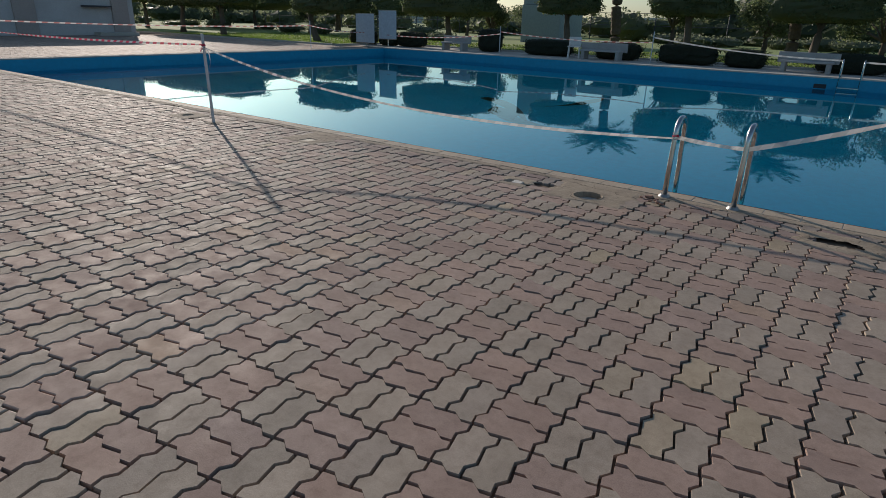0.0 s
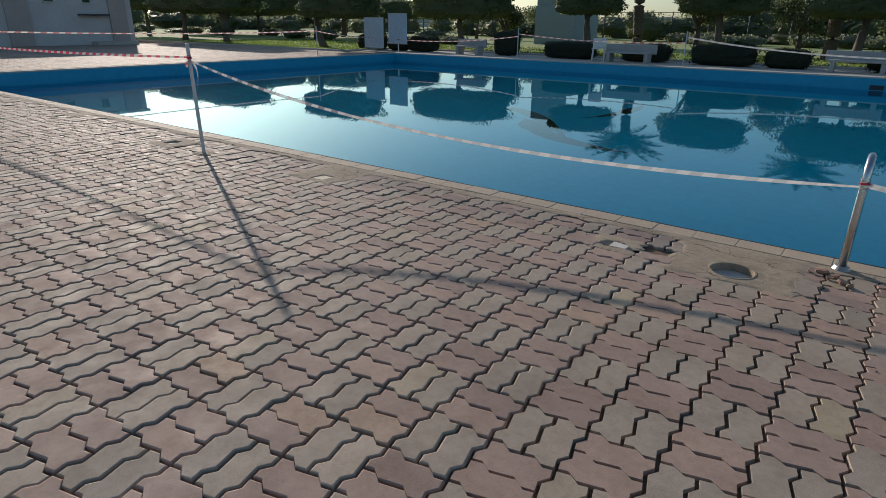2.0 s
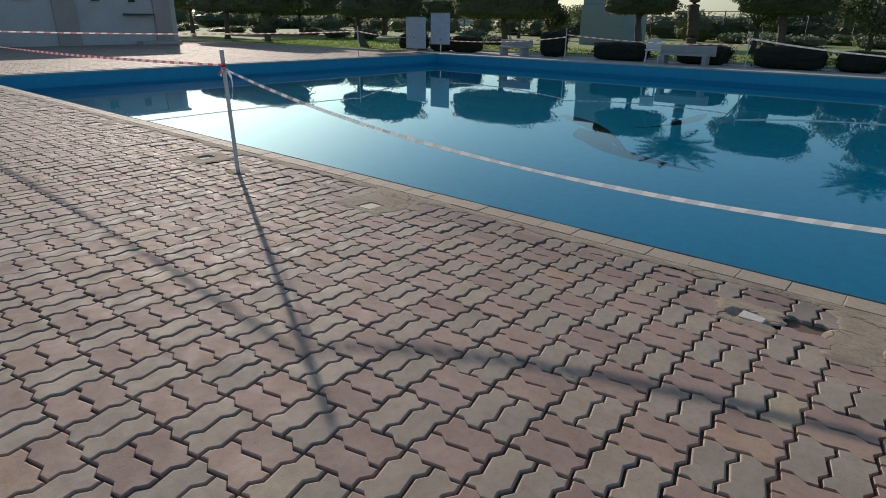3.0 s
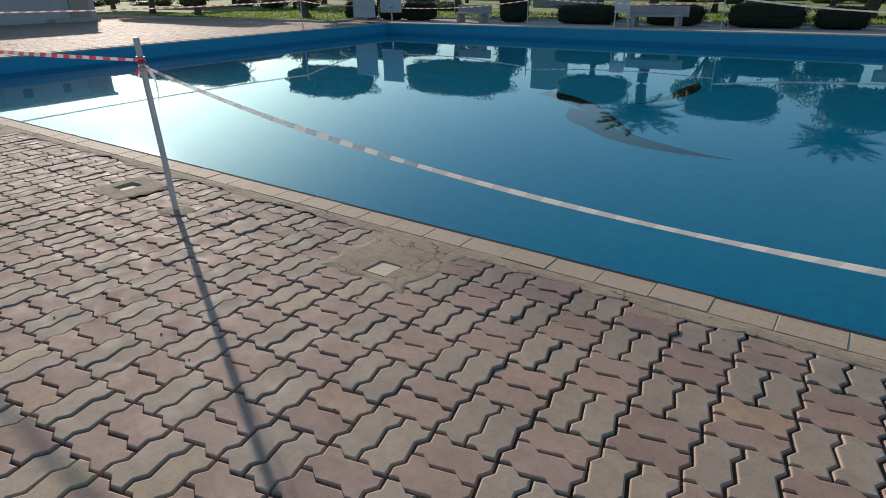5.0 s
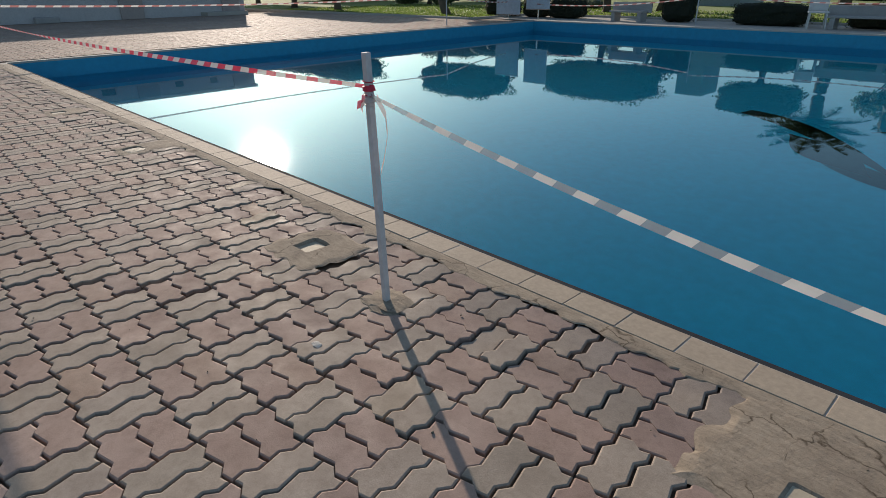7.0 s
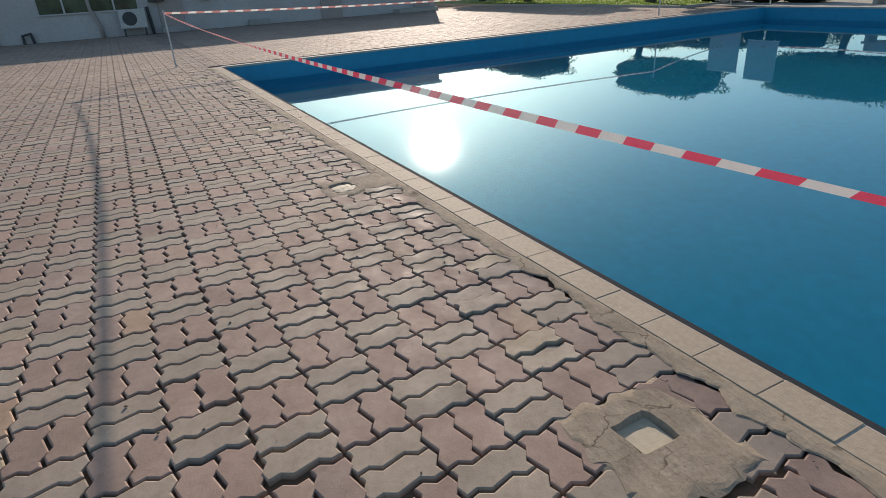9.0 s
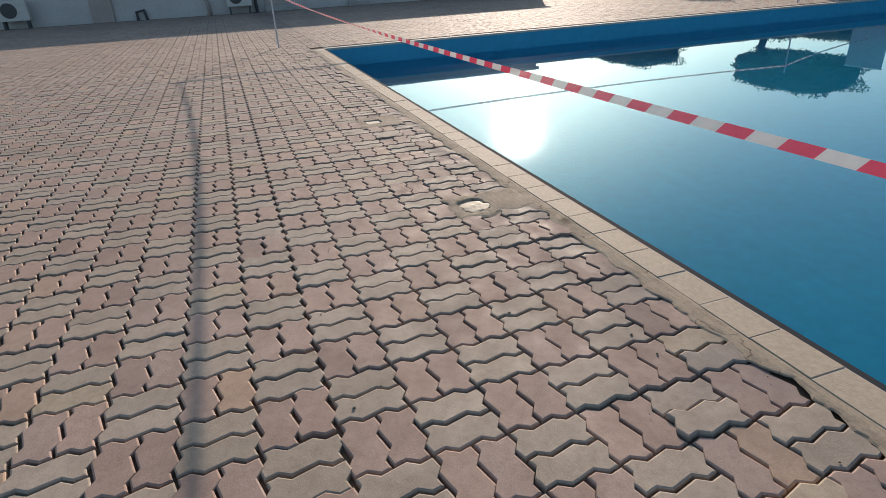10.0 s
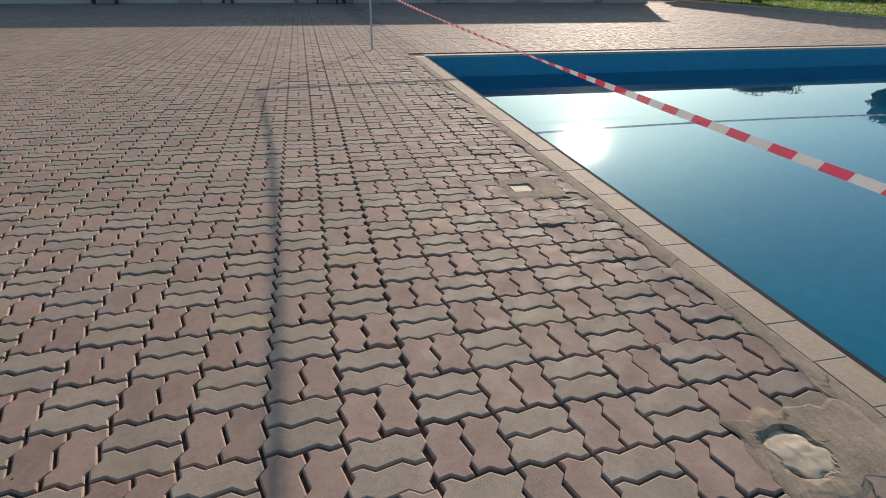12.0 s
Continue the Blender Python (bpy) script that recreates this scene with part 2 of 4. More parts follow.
WATER, nt, b = material("pool_water", 0.01)
nt.nodes.remove(b)
below, above, split, rings = (nt.nodes.new("ShaderNode" + k) for k in ("BsdfRefraction", "BsdfGlossy", "Fresnel", "Bump"))
below.inputs["Color"].default_value, below.inputs["Roughness"].default_value, below.inputs["IOR"].default_value = (0.44, 0.93, 0.99, 1), 0.01, 1.28
above.inputs["Color"].default_value, above.inputs["Roughness"].default_value = (0.75, 0.96, 1.0, 1), 0.016
split.inputs["IOR"].default_value = 1.28
rings.inputs["Strength"].default_value, rings.inputs["Distance"].default_value = 0.01, 0.01
nt.links.new(noise_tex(nt, 2.2, 2), rings.inputs["Height"])
for node in (below, above, split):
    nt.links.new(rings.outputs[0], node.inputs["Normal"])
both = nt.nodes.new("ShaderNodeMixShader")
nt.links.new(split.outputs[0], both.inputs[0])
nt.links.new(below.outputs[0], both.inputs[1])
# added gloss lobe rounds the sun's glint, broader across the light than along
glint_lobe, lie, way, skin = (nt.nodes.new("ShaderNode" + k) for k in ("BsdfAnisotropic", "CombineXYZ", "VectorMath", "MixShader"))
glint_lobe.inputs["Color"].default_value, glint_lobe.inputs["Roughness"].default_value, glint_lobe.inputs["Anisotropy"].default_value = (0.9, 0.97, 1.0, 1), 0.11, 0.5
for k, value in enumerate((sun_way.x, sun_way.y, 0.0)):
    lie.inputs[k].default_value = value
way.operation = "NORMALIZE"
nt.links.new(lie.outputs[0], way.inputs[0])
nt.links.new(way.outputs[0], glint_lobe.inputs["Tangent"])
skin.inputs[0].default_value = 0.03
nt.links.new(above.outputs[0], skin.inputs[1])
nt.links.new(glint_lobe.outputs[0], skin.inputs[2])
nt.links.new(skin.outputs[0], both.inputs[2])
nt.links.new(both.outputs[0], nt.nodes["Material Output"].inputs[0])
GLASS, nt, b = material("window_glass", 0.05)
b.inputs["Base Color"].default_value = (0.05, 0.07, 0.055, 1)
nt.links.new(ramp(nt, noise_tex(nt, 1.2, 4), [(0.35, (0.03, 0.045, 0.03)), (0.65, (0.10, 0.15, 0.09))]), b.inputs["Base Color"])


# ---- building blocks ----
def empty(name, x, y, z=0.0, rz=0.0):
    e = new(name)
    e.matrix_world = pose(x, y, z, 0, 0, rz)
    return e


def finish(name, bm, mat, parent=None, smooth=False):
    me = bpy.data.meshes.new(name)
    bm.to_mesh(me)
    bm.free()
    for mm in mat if isinstance(mat, (list, tuple)) else [mat]:
        me.materials.append(mm)
    if smooth:
        for p in me.polygons:
            p.use_smooth = True
    ob = new(name, me)
    if parent:
        ob.parent = parent
    return ob


def part(name, bm, mat, parent, label="", smooth=False):
    return tagged(finish(name, bm, mat, parent, smooth), label)


def raw(name, verts, faces, mat, parent=None, index=None):
    me = bpy.data.meshes.new(name)
    me.from_pydata(verts, [], faces)
    for mm in mat if isinstance(mat, (list, tuple)) else [mat]:
        me.materials.append(mm)
    if index is not None:
        me.polygons.foreach_set("material_index", index)
    me.update()
    ob = new(name, me)
    if parent:
        ob.parent = parent
    return ob


def box(bm, x0, x1, y0, y1, z0, z1, bevel=0.0):
    r = bmesh.ops.create_cube(bm, size=1.0, matrix=Matrix.Translation(((x0 + x1) / 2, (y0 + y1) / 2, (z0 + z1) / 2)) @ Matrix.Diagonal((x1 - x0, y1 - y0, z1 - z0, 1)))
    if bevel:
        es = list({e for v in r["verts"] for e in v.link_edges})
        bmesh.ops.bevel(bm, geom=es, offset=bevel, segments=2, affect="EDGES", profile=0.5)
    return bm


def boxed(*a, bevel=0.0):
    return box(bmesh.new(), *a, bevel=bevel)


def tube(points, radius, sides=12, taper=None):
    """A round bar along a line of points."""
    bm = bmesh.new()
    rings = []
    pts = [Vector(p) for p in points]
    for i, p in enumerate(pts):
        d = (pts[min(i + 1, len(pts) - 1)] - pts[max(i - 1, 0)]).normalized()
        q = d.to_track_quat("Z", "Y")
        r = radius * (1 if taper is None else taper[i])
        rings.append([bm.verts.new(p + q @ Vector((r * math.cos(2 * math.pi * k / sides), r * math.sin(2 * math.pi * k / sides), 0))) for k in range(sides)])
    for a, c in zip(rings, rings[1:]):
        for k in range(sides):
            bm.faces.new((a[k], a[(k + 1) % sides], c[(k + 1) % sides], c[k]))
    bm.faces.new(rings[0][::-1])
    bm.faces.new(rings[-1])
    return bm


rng = np.random.default_rng(7)


def leaves(centres, size, up=0.3):
    """Small rhombic leaves at the centres, turned at random, as vertices and faces."""
    n = len(centres)
    d = rng.normal(size=(n, 3))
    d[:, 2] = d[:, 2] * 0.7 - up
    d /= np.linalg.norm(d, axis=1)[:, None]
    s = np.cross(d, rng.normal(size=(n, 3)))
    s /= np.linalg.norm(s, axis=1)[:, None]
    L = size * rng.uniform(0.6, 1.3, n)[:, None]
    v = np.stack([centres - d * L * 0.5, centres + s * L * 0.27, centres + d * L * 0.5, centres - s * L * 0.27], 1).reshape(-1, 3)
    f = np.arange(4 * n).reshape(-1, 4)
    return v, f


def joined(pieces):
    vs, fs, k = [], [], 0
    for v, f in pieces:
        vs.append(np.asarray(v))
        fs += [tuple(int(i) + k for i in q) for q in f]
        k += len(v)
    return np.concatenate(vs).tolist(), fs


def blob(x, y, z, rx, ry, rz, power=2.0, seg=18, rough=0.12, seed=0.0):
    """A lumpy rounded block as vertices and faces; a high power makes it boxy."""
    v, f = [], []
    rows = seg // 2
    for i in range(rows + 1):
        a = math.pi * i / rows - math.pi / 2
        for k in range(seg):
            t = 2 * math.pi * k / seg
            d = Vector((math.cos(a) * math.cos(t), math.cos(a) * math.sin(t), math.sin(a)))
            n = (abs(d.x) ** power + abs(d.y) ** power + abs(d.z) ** power) ** (-1 / power)
            n *= 1 + rough * noise.noise(d * 3 + Vector((seed, seed, seed)))
            v.append((x + rx * n * d.x, y + ry * n * d.y, z + rz * n * d.z))
    for i in range(rows):
        for k in range(seg):
            f.append((i * seg + k, i * seg + (k + 1) % seg, (i + 1) * seg + (k + 1) % seg, (i + 1) * seg + k))
    return v, f


def shell(n, x, y, z, rx, ry, rz, power, depth=0.25):
    """Random places in the outer layer of such a block."""
    d = rng.normal(size=(n, 3))
    d /= np.linalg.norm(d, axis=1)[:, None]
    k = (np.abs(d) ** power).sum(1) ** (-1 / power)
    lump = 1 + 0.10 * np.sin(d[:, 0] * 7 + x) * np.cos(d[:, 1] * 6 + y) + 0.07 * np.sin(d[:, 2] * 9 + d[:, 0] * 5)
    r = (1 - depth * rng.uniform(0, 1, n) ** 1.5 + 0.025 * rng.normal(size=n)) * k * lump
    return np.array((x, y, z)) + d * r[:, None] * np.array((rx, ry, rz))


# ---- the setting: ground, pool, paving ----
POOL_X0, POOL_X1, POOL_Y0, POOL_Y1 = -17.6, 14.0, 4.635, 19.62
WATER_Z, FLOOR_Z = -0.32, -1.75

bm = bmesh.new()
HOLE_X, HOLE_Y = -1.39, 4.07
xs = [-900, POOL_X0 - 0.004, HOLE_X - 0.12, HOLE_X + 0.12, POOL_X1 + 0.004, 900]
ys = [-900, HOLE_Y - 0.12, HOLE_Y + 0.12, POOL_Y0 - 0.004, POOL_Y1 + 0.004, 900]
grid = [[bm.verts.new((x, y, -0.0165)) for y in ys] for x in xs]
for i in range(5):
    for j in range(5):
        if not (1 <= i <= 3 and j == 3) and (i, j) != (2, 1):
            bm.faces.new((grid[i][j], grid[i + 1][j], grid[i + 1][j + 1], grid[i][j + 1]))
tagged(finish("ground", bm, SAND), "dark sandy bedding under the pavers and beyond", "ground", kind="structure")

basin = tagged(empty("pool_basin", -2, 12, FLOOR_Z), "blue painted swimming pool basin sunk in the deck", "pool", kind="structure")


def at_basin(name, bm2, mat, label=""):
    ob = part(name, bm2, mat, basin, label)
    ob.matrix_parent_inverse = basin.matrix_world.inverted()
    return ob


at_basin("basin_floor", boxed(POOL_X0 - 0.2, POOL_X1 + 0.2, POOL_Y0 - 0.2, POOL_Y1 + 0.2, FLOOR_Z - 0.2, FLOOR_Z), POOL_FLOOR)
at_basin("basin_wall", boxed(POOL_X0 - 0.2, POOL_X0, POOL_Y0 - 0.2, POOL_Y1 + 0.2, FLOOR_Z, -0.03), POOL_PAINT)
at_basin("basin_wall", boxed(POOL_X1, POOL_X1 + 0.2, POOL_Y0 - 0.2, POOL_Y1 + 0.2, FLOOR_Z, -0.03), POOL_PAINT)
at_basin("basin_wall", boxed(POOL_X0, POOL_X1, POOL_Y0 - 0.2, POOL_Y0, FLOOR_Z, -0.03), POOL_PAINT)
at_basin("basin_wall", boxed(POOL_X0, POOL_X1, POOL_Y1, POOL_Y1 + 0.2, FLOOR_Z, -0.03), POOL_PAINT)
bm = bmesh.new()
bm.faces.new([bm.verts.new(p) for p in ((POOL_X0, POOL_Y0, WATER_Z), (POOL_X1, POOL_Y0, WATER_Z), (POOL_X1, POOL_Y1, WATER_Z), (POOL_X0, POOL_Y1, WATER_Z))])
water = tagged(finish("water", bm, WATER), "calm clear blue pool water reflecting trees and sky", "water", kind="structure")

for x in (-1.47,):
    skimmer = tagged(empty("skimmer_mouth", x, POOL_Y1, -0.25), "dark rectangular skimmer opening in the pool wall", "skimmer")
    # no recess here: a flat dark panel paints the opening's inner shade
    part("mouth", boxed(-0.15, 0.15, -0.006, -0.002, -0.06, 0.06), HOLE_SHADE, skimmer, "dark opening")
    for z in (-0.068, 0.068):
        part("frame_bar", boxed(-0.17, 0.17, -0.014, -0.001, z - 0.010, z + 0.010, bevel=0.002), POOL_PAINT, skimmer)


def crescent(name, mid, width, mat, z, parent):
    """A flat inlay along a curved middle line whose width swells and tapers."""
    n = 40
    left, right = [], []
    for i in range(n + 1):
        t = i / n
        a, c, d = (Vector(p) for p in mid)
        p = a * (1 - t) ** 2 + c * 2 * t * (1 - t) + d * t * t
        w = ((c - a) * (1 - t) + (d - c) * t).normalized()
        s = Vector((-w.y, w.x)) * width(t)
        left.append((p.x + s.x, p.y + s.y, z))
        right.append((p.x - s.x, p.y - s.y, z))
    b2 = bmesh.new()
    l, r = [b2.verts.new(p) for p in left], [b2.verts.new(p) for p in right]
    for i in range(n):
        b2.faces.new((r[i], r[i + 1], l[i + 1], l[i]))
    bmesh.ops.solidify(b2, geom=b2.faces[:], thickness=-0.006)
    ob = part(name, b2, mat, parent)
    ob.matrix_parent_inverse = parent.matrix_world.inverted()
    return ob


mosaic = tagged(empty("floor_mosaic", -6.5, 11.2, FLOOR_Z), "dark and pale curved mosaic inlaid in the pool floor", "mosaic")
crescent("dark_curve", ((-7.66, 12.2), (-6.75, 12.0), (-5.3, 10.15)), lambda t: 0.02 + 0.17 * math.sin(math.pi * min(1.0, 0.25 + t * 0.75)), MOSAIC_DARK, FLOOR_Z + 0.010, mosaic)
crescent("dark_belly", ((-6.75, 11.3), (-6.2, 10.75), (-5.55, 10.1)), lambda t: 0.01 + 0.30 * math.sin(math.pi * t) ** 1.3, MOSAIC_DARK, FLOOR_Z + 0.0105, mosaic)
crescent("pale_tail", ((-6.35, 10.85), (-5.55, 9.75), (-3.95, 9.75)), lambda t: 0.012 + 0.19 * math.sin(math.pi * min(1.0, 0.15 + 0.85 * t)) ** 1.2, MOSAIC_PALE, FLOOR_Z + 0.009, mosaic)
crescent("dark_fin", ((-5.98, 11.97), (-5.35, 12.6), (-5.5, 14.4)), lambda t: 0.012 + 0.15 * math.sin(math.pi * t ** 2.0), MOSAIC_DARK, FLOOR_Z + 0.010, mosaic)

# zigzag pavers on a square lattice, pairs turned by turns
M, LX, LY, AMP = 0.22, -4.3, 3.3, 0.0105
KN = {0.0: 0.0, 0.18: 1.0, 0.33: -1.0, 0.5: 0.0, 0.67: 1.0, 0.82: -1.0, 1.0: 0.0}


def along_x(s, y):
    return (s * M, y + AMP * KN[s])


def along_y(s, x):
    return (x - AMP * KN[s], s * M)


def outline(kind, half):
    """The outline of one paver in its module and how wide each side's joint is: kind 0 lies along y, kind 1 along x; half 0 or 1 of the pair."""
    ends = ((0.0, 0.18, 0.33, 0.5), (0.5, 0.67, 0.82, 1.0))[half]
    tight = [1.0, 0.05, 1.0]
    if kind == 0:
        x0, x1 = half * M / 2, (half + 1) * M / 2
        pts = [along_x(s, 0) for s in ends] + [along_y(s, x1) for s in (0.18, 0.33, 0.67, 0.82)] + [along_x(s, M) for s in ends[::-1]] + [along_y(s, x0) for s in (0.82, 0.67, 0.33, 0.18)]
        gaps = tight + [1.0] * 5 + tight + [1.0] * 5
    else:
        low, high = ([along_x(s, (half + q) * M / 2) for s in (0.18, 0.33, 0.67, 0.82)] for q in (0, 1))
        pts = low + [along_y(s, M) for s in ends] + high[::-1] + [along_y(s, 0) for s in ends[::-1]]
        gaps = ([0.05, 1.0, 0.05, 1.0] + [1.0] * 4) * 2
    return np.array(pts), np.array(gaps)


def inset(p, d):
    """Moves side k of the outline inwards by d[k]."""
    e = np.roll(p, -1, 0) - p
    e /= np.linalg.norm(e, axis=1)[:, None]
    n = np.stack([-e[:, 1], e[:, 0]], 1)
    q = p + n * d[:, None]
    q0, e0 = np.roll(q, 1, 0), np.roll(e, 1, 0)
    cross = e0[:, 0] * e[:, 1] - e0[:, 1] * e[:, 0]
    straight = np.abs(cross) < 0.05
    t = ((q - q0)[:, 0] * e[:, 1] - (q - q0)[:, 1] * e[:, 0]) / np.where(straight, 1.0, cross)
    return np.where(straight[:, None], q, q0 + e0 * t[:, None])


def paver_shape(kind, half, rings):
    o, gaps = outline(kind, half)
    c = o.mean(0)
    k = len(o)
    loops = [np.c_[inset(o, wide * gaps + more * np.maximum(gaps, 0.3)) - c, np.full(k, z)] for wide, more, z in rings]
    v = np.concatenate(loops)
    f = [tuple(range(k))] + [(i + q * k, i + k + q * k, (i + 1) % k + k + q * k, (i + 1) % k + q * k) for q in range(len(rings) - 1) for i in range(k)]
    return c, v, f


NEAR_RINGS = ((0.0046, 0.0056, 0.0), (0.0046, 0.0018, -0.0014), (0.0046, 0.0002, -0.0036), (0.0040, 0.0, -0.0200))
FAR_RINGS = ((0.0046, 0.0020, 0.0), (0.0044, 0.0, -0.0200))
SHAPES, FAR_SHAPES = ({(k, h): paver_shape(k, h, r) for k in (0, 1) for h in (0, 1)} for r in (NEAR_RINGS, FAR_RINGS))
# repairs and holes in the paving: x0, x1, y0, y1
PATCHES = [(-4.77, -4.27, 3.93, 4.42), (-6.93, -6.55, 3.87, 4.26), (-9.62, -9.33, 3.97, 4.42), (-11.86, -11.52, 3.95, 4.30), (-16.35, -15.95, 3.95, 4.30), (-1.70, -1.08, 3.90, 4.46), (-2.14, -1.90, 3.95, 4.20), (0.0, 0.45, 3.98, 4.3)]
# broken-out pavers: x, y
MISSING = [(-1.77, 4.125)]


def covered(x, y):
    return any(a + 0.035 < x < b2 - 0.035 and c + 0.06 < y < d - 0.06 for a, b2, c, d in PATCHES) or any(math.hypot(x - a, y - c) < 0.04 for a, c in MISSING)


def modules(i0, i1, j0, j1):
    for i in range(i0, i1):
        for j in range(j0, j1):
            yield i, j, LX + i * M, LY + j * M, (0 if (i + j) % 2 else 1)


def tilt(x, y):
    """Settlement of one paver: a small lean and drop, more beside the coping."""
    k = 2.2 if y > 4.0 else 1.0
    k = 0.45 if x < -17.5 else k
    return rng.normal(0, 0.010 * k ** 0.6, 2), rng.normal(0, 0.0013 * k ** 0.8) - (0.0015 if y > 4.1 else 0)


def ease(x, a, b2):
    t = min(1.0, max(0.0, (x - a) / (b2 - a)))
    return t * t * (3 - 2 * t)


def drift(x, y):
    """How far the courses wander along the pool: the inner field lies a little behind the strip at the edge, and two cross joints gape."""
    edge = 3.02 + 0.62 * ease(x, -7.6, -6.2)
    dx = 0.040 * ease(-x, 4.7, 5.9) * ease(-y, -edge - 0.16, -edge + 0.16)
    if 3.84 < y < 4.30:
        dx += 0.013 * (1 - ease(x, -6.45, -6.0)) * (x > -6.5)
    if y > 4.15:
        dx += 0.012 * (1 - ease(x, -5.25, -4.9)) * (x > -5.3)
    dx -= 0.016 * ease(x, -0.9, 0.5)
    dy = -0.012 * math.exp(-((x + 6.0) / 0.9) ** 2) + 0.011 * ease(-x, 8.6, 9.7) * ease(y, 2.7, 3.3)
    return dx, dy


def in_hand_laid_stretch(i, j):
    return -21 <= i < 9 and 0 <= j < 5


def field(name, cells, label, parent, shapes):
    """Many pavers joined in one mesh."""
    vs, fs, mi, k = [], [], [], 0
    for i, j, x, y, kind in cells:
        for half in (0, 1):
            c, v, f = shapes[kind, half]
            px, py = x + c[0], y + c[1]
            px, py = px + drift(px, py)[0], py + drift(px, py)[1]
            if covered(px, py):
                continue
            (a, e), dz = tilt(px, py)
            w = v.copy()
            w[:, 2] += w[:, 0] * a + w[:, 1] * e + dz
            w[:, 0] += px + rng.normal(0, 0.0008)
            w[:, 1] += py + rng.normal(0, 0.0008)
            vs.append(w)
            fs += [tuple(q + k for q in t) for t in f]
            mi += [kind] * len(f)
            k += len(w)
    ob = raw(name, np.concatenate(vs).tolist(), fs, [PAVER_GREY, PAVER_PINK], parent, mi)
    ob.matrix_parent_inverse = parent.matrix_world.inverted()
    return tagged(ob, label, kind="stuff")


paving = tagged(empty("pavement", -6, 3, 0), "worn grey and pink zigzag concrete pavers around the pool", "pavement", kind="structure")

# concrete walk along the far side, kerb and lawn
tagged(finish("pavement_far", boxed(-19.9, 40, POOL_Y1 + 0.26, 22.3, -0.2, 0.004), CONCRETE), "pale concrete walk on the far side of the pool", "pavement", kind="structure")
bm = bmesh.new()
for k in range(60):
    box(bm, -19.9 + k * 1.0, -18.91 + k * 1.0, 22.3, 22.42, -0.1, 0.07 + 0.004 * math.sin(k * 3), bevel=0.012)
for k in range(30):
    box(bm, -20.02, -19.9, 19.0 + k * 0.12, 19.115 + k * 0.12, -0.1, 0.06, bevel=0.01)
for k in range(40):
    box(bm, -60 + k * 1.0, -59.01 + k * 1.0, 18.88, 19.0, -0.1, 0.07, bevel=0.012)
tagged(finish("kerb", bm, CONCRETE), "pale concrete kerb along the lawn", "kerb", kind="structure")
bm = bmesh.new()
for x0, x1, y0, y1 in ((-19.9, 120, 22.42, 130), (-130, -20.02, 19.0, 130)):
    nx, ny = 30, 24
    g = [[bm.verts.new((x0 + (x1 - x0) * i / nx, y0 + (y1 - y0) * (j / ny) ** 1.8, 0.02 + 0.03 * noise.noise(Vector((i * 0.9, j * 0.9, x0))))) for j in range(ny + 1)] for i in range(nx + 1)]
    for i in range(nx):
        for j in range(ny):
            bm.faces.new((g[i][j], g[i + 1][j], g[i + 1][j + 1], g[i][j + 1]))
tagged(finish("lawn", bm, LAWN), "mown green lawn behind the pool deck", "lawn", kind="structure")

n = 26000
c = np.c_[rng.uniform(-34, 6, n), 19.05 + 9 * rng.uniform(0, 1, n) ** 1.4, np.full(n, 0.045)]
c = c[(c[:, 0] < -20.1) | (c[:, 1] > 22.5)]
v, f = leaves(c, 0.09, -1.2)
tagged(raw("grass", v.tolist(), f.tolist(), GRASS), "short grass blades on the lawn", "grass", kind="stuff")

# building behind the end of the pool
BX, BY0, BY1, BH = -31.9, -14.0, 16.4, 2.5
house = tagged(empty("pool_building", BX, 2), "long low pale rendered building in shade beside the deck", "building")


def at_house(name, bm2, mat, label="", parent=None):
    ob = part(name, bm2, mat, parent or house, label)
    if not parent:
        ob.matrix_parent_inverse = house.matrix_world.inverted()
    return ob


WINDOWS = [(-7.4, -4.4, 0.9, 1.9), (0.9, 4.1, 0.9, 1.9), (9.6, 10.2, 1.85, 2.25), (12.6, 13.05, 1.85, 2.25), (14.2, 14.6, 1.85, 2.25)]
edges = sorted({BY0, BY1, *[w[0] for w in WINDOWS], *[w[1] for w in WINDOWS]})
bm = bmesh.new()
for y0, y1 in zip(edges, edges[1:]):
    hit = [w for w in WINDOWS if w[0] <= y0 and y1 <= w[1]]
    if hit:
        box(bm, BX - 0.2, BX, y0, y1, 0, hit[0][2])
        box(bm, BX - 0.2, BX, y0, y1, hit[0][3], BH)
    else:
        box(bm, BX - 0.2, BX, y0, y1, 0, BH)
box(bm, BX - 7, BX - 0.2, BY1 - 0.2, BY1, 0, BH)
box(bm, BX - 7, BX - 6.8, BY0, BY1 - 0.2, 0, BH)
box(bm, BX - 6.8, BX - 0.2, BY0, BY0 + 0.2, 0, BH)
at_house("wall", bm, WALL_PAINT)
at_house("roof", boxed(BX - 7.1, BX + 0.12, BY0 - 0.1, BY1 + 0.1, BH, BH + 0.14, bevel=0.02), WALL_PAINT)
for y0, y1 in ((-1.2, -0.5), (4.75, 5.6), (11.0, 11.9), (15.3, 16.1)):
    at_house("pilaster", boxed(BX, BX + 0.12, y0, y1, 0, BH, bevel=0.015), WALL_TAN, "tan rendered pilaster")
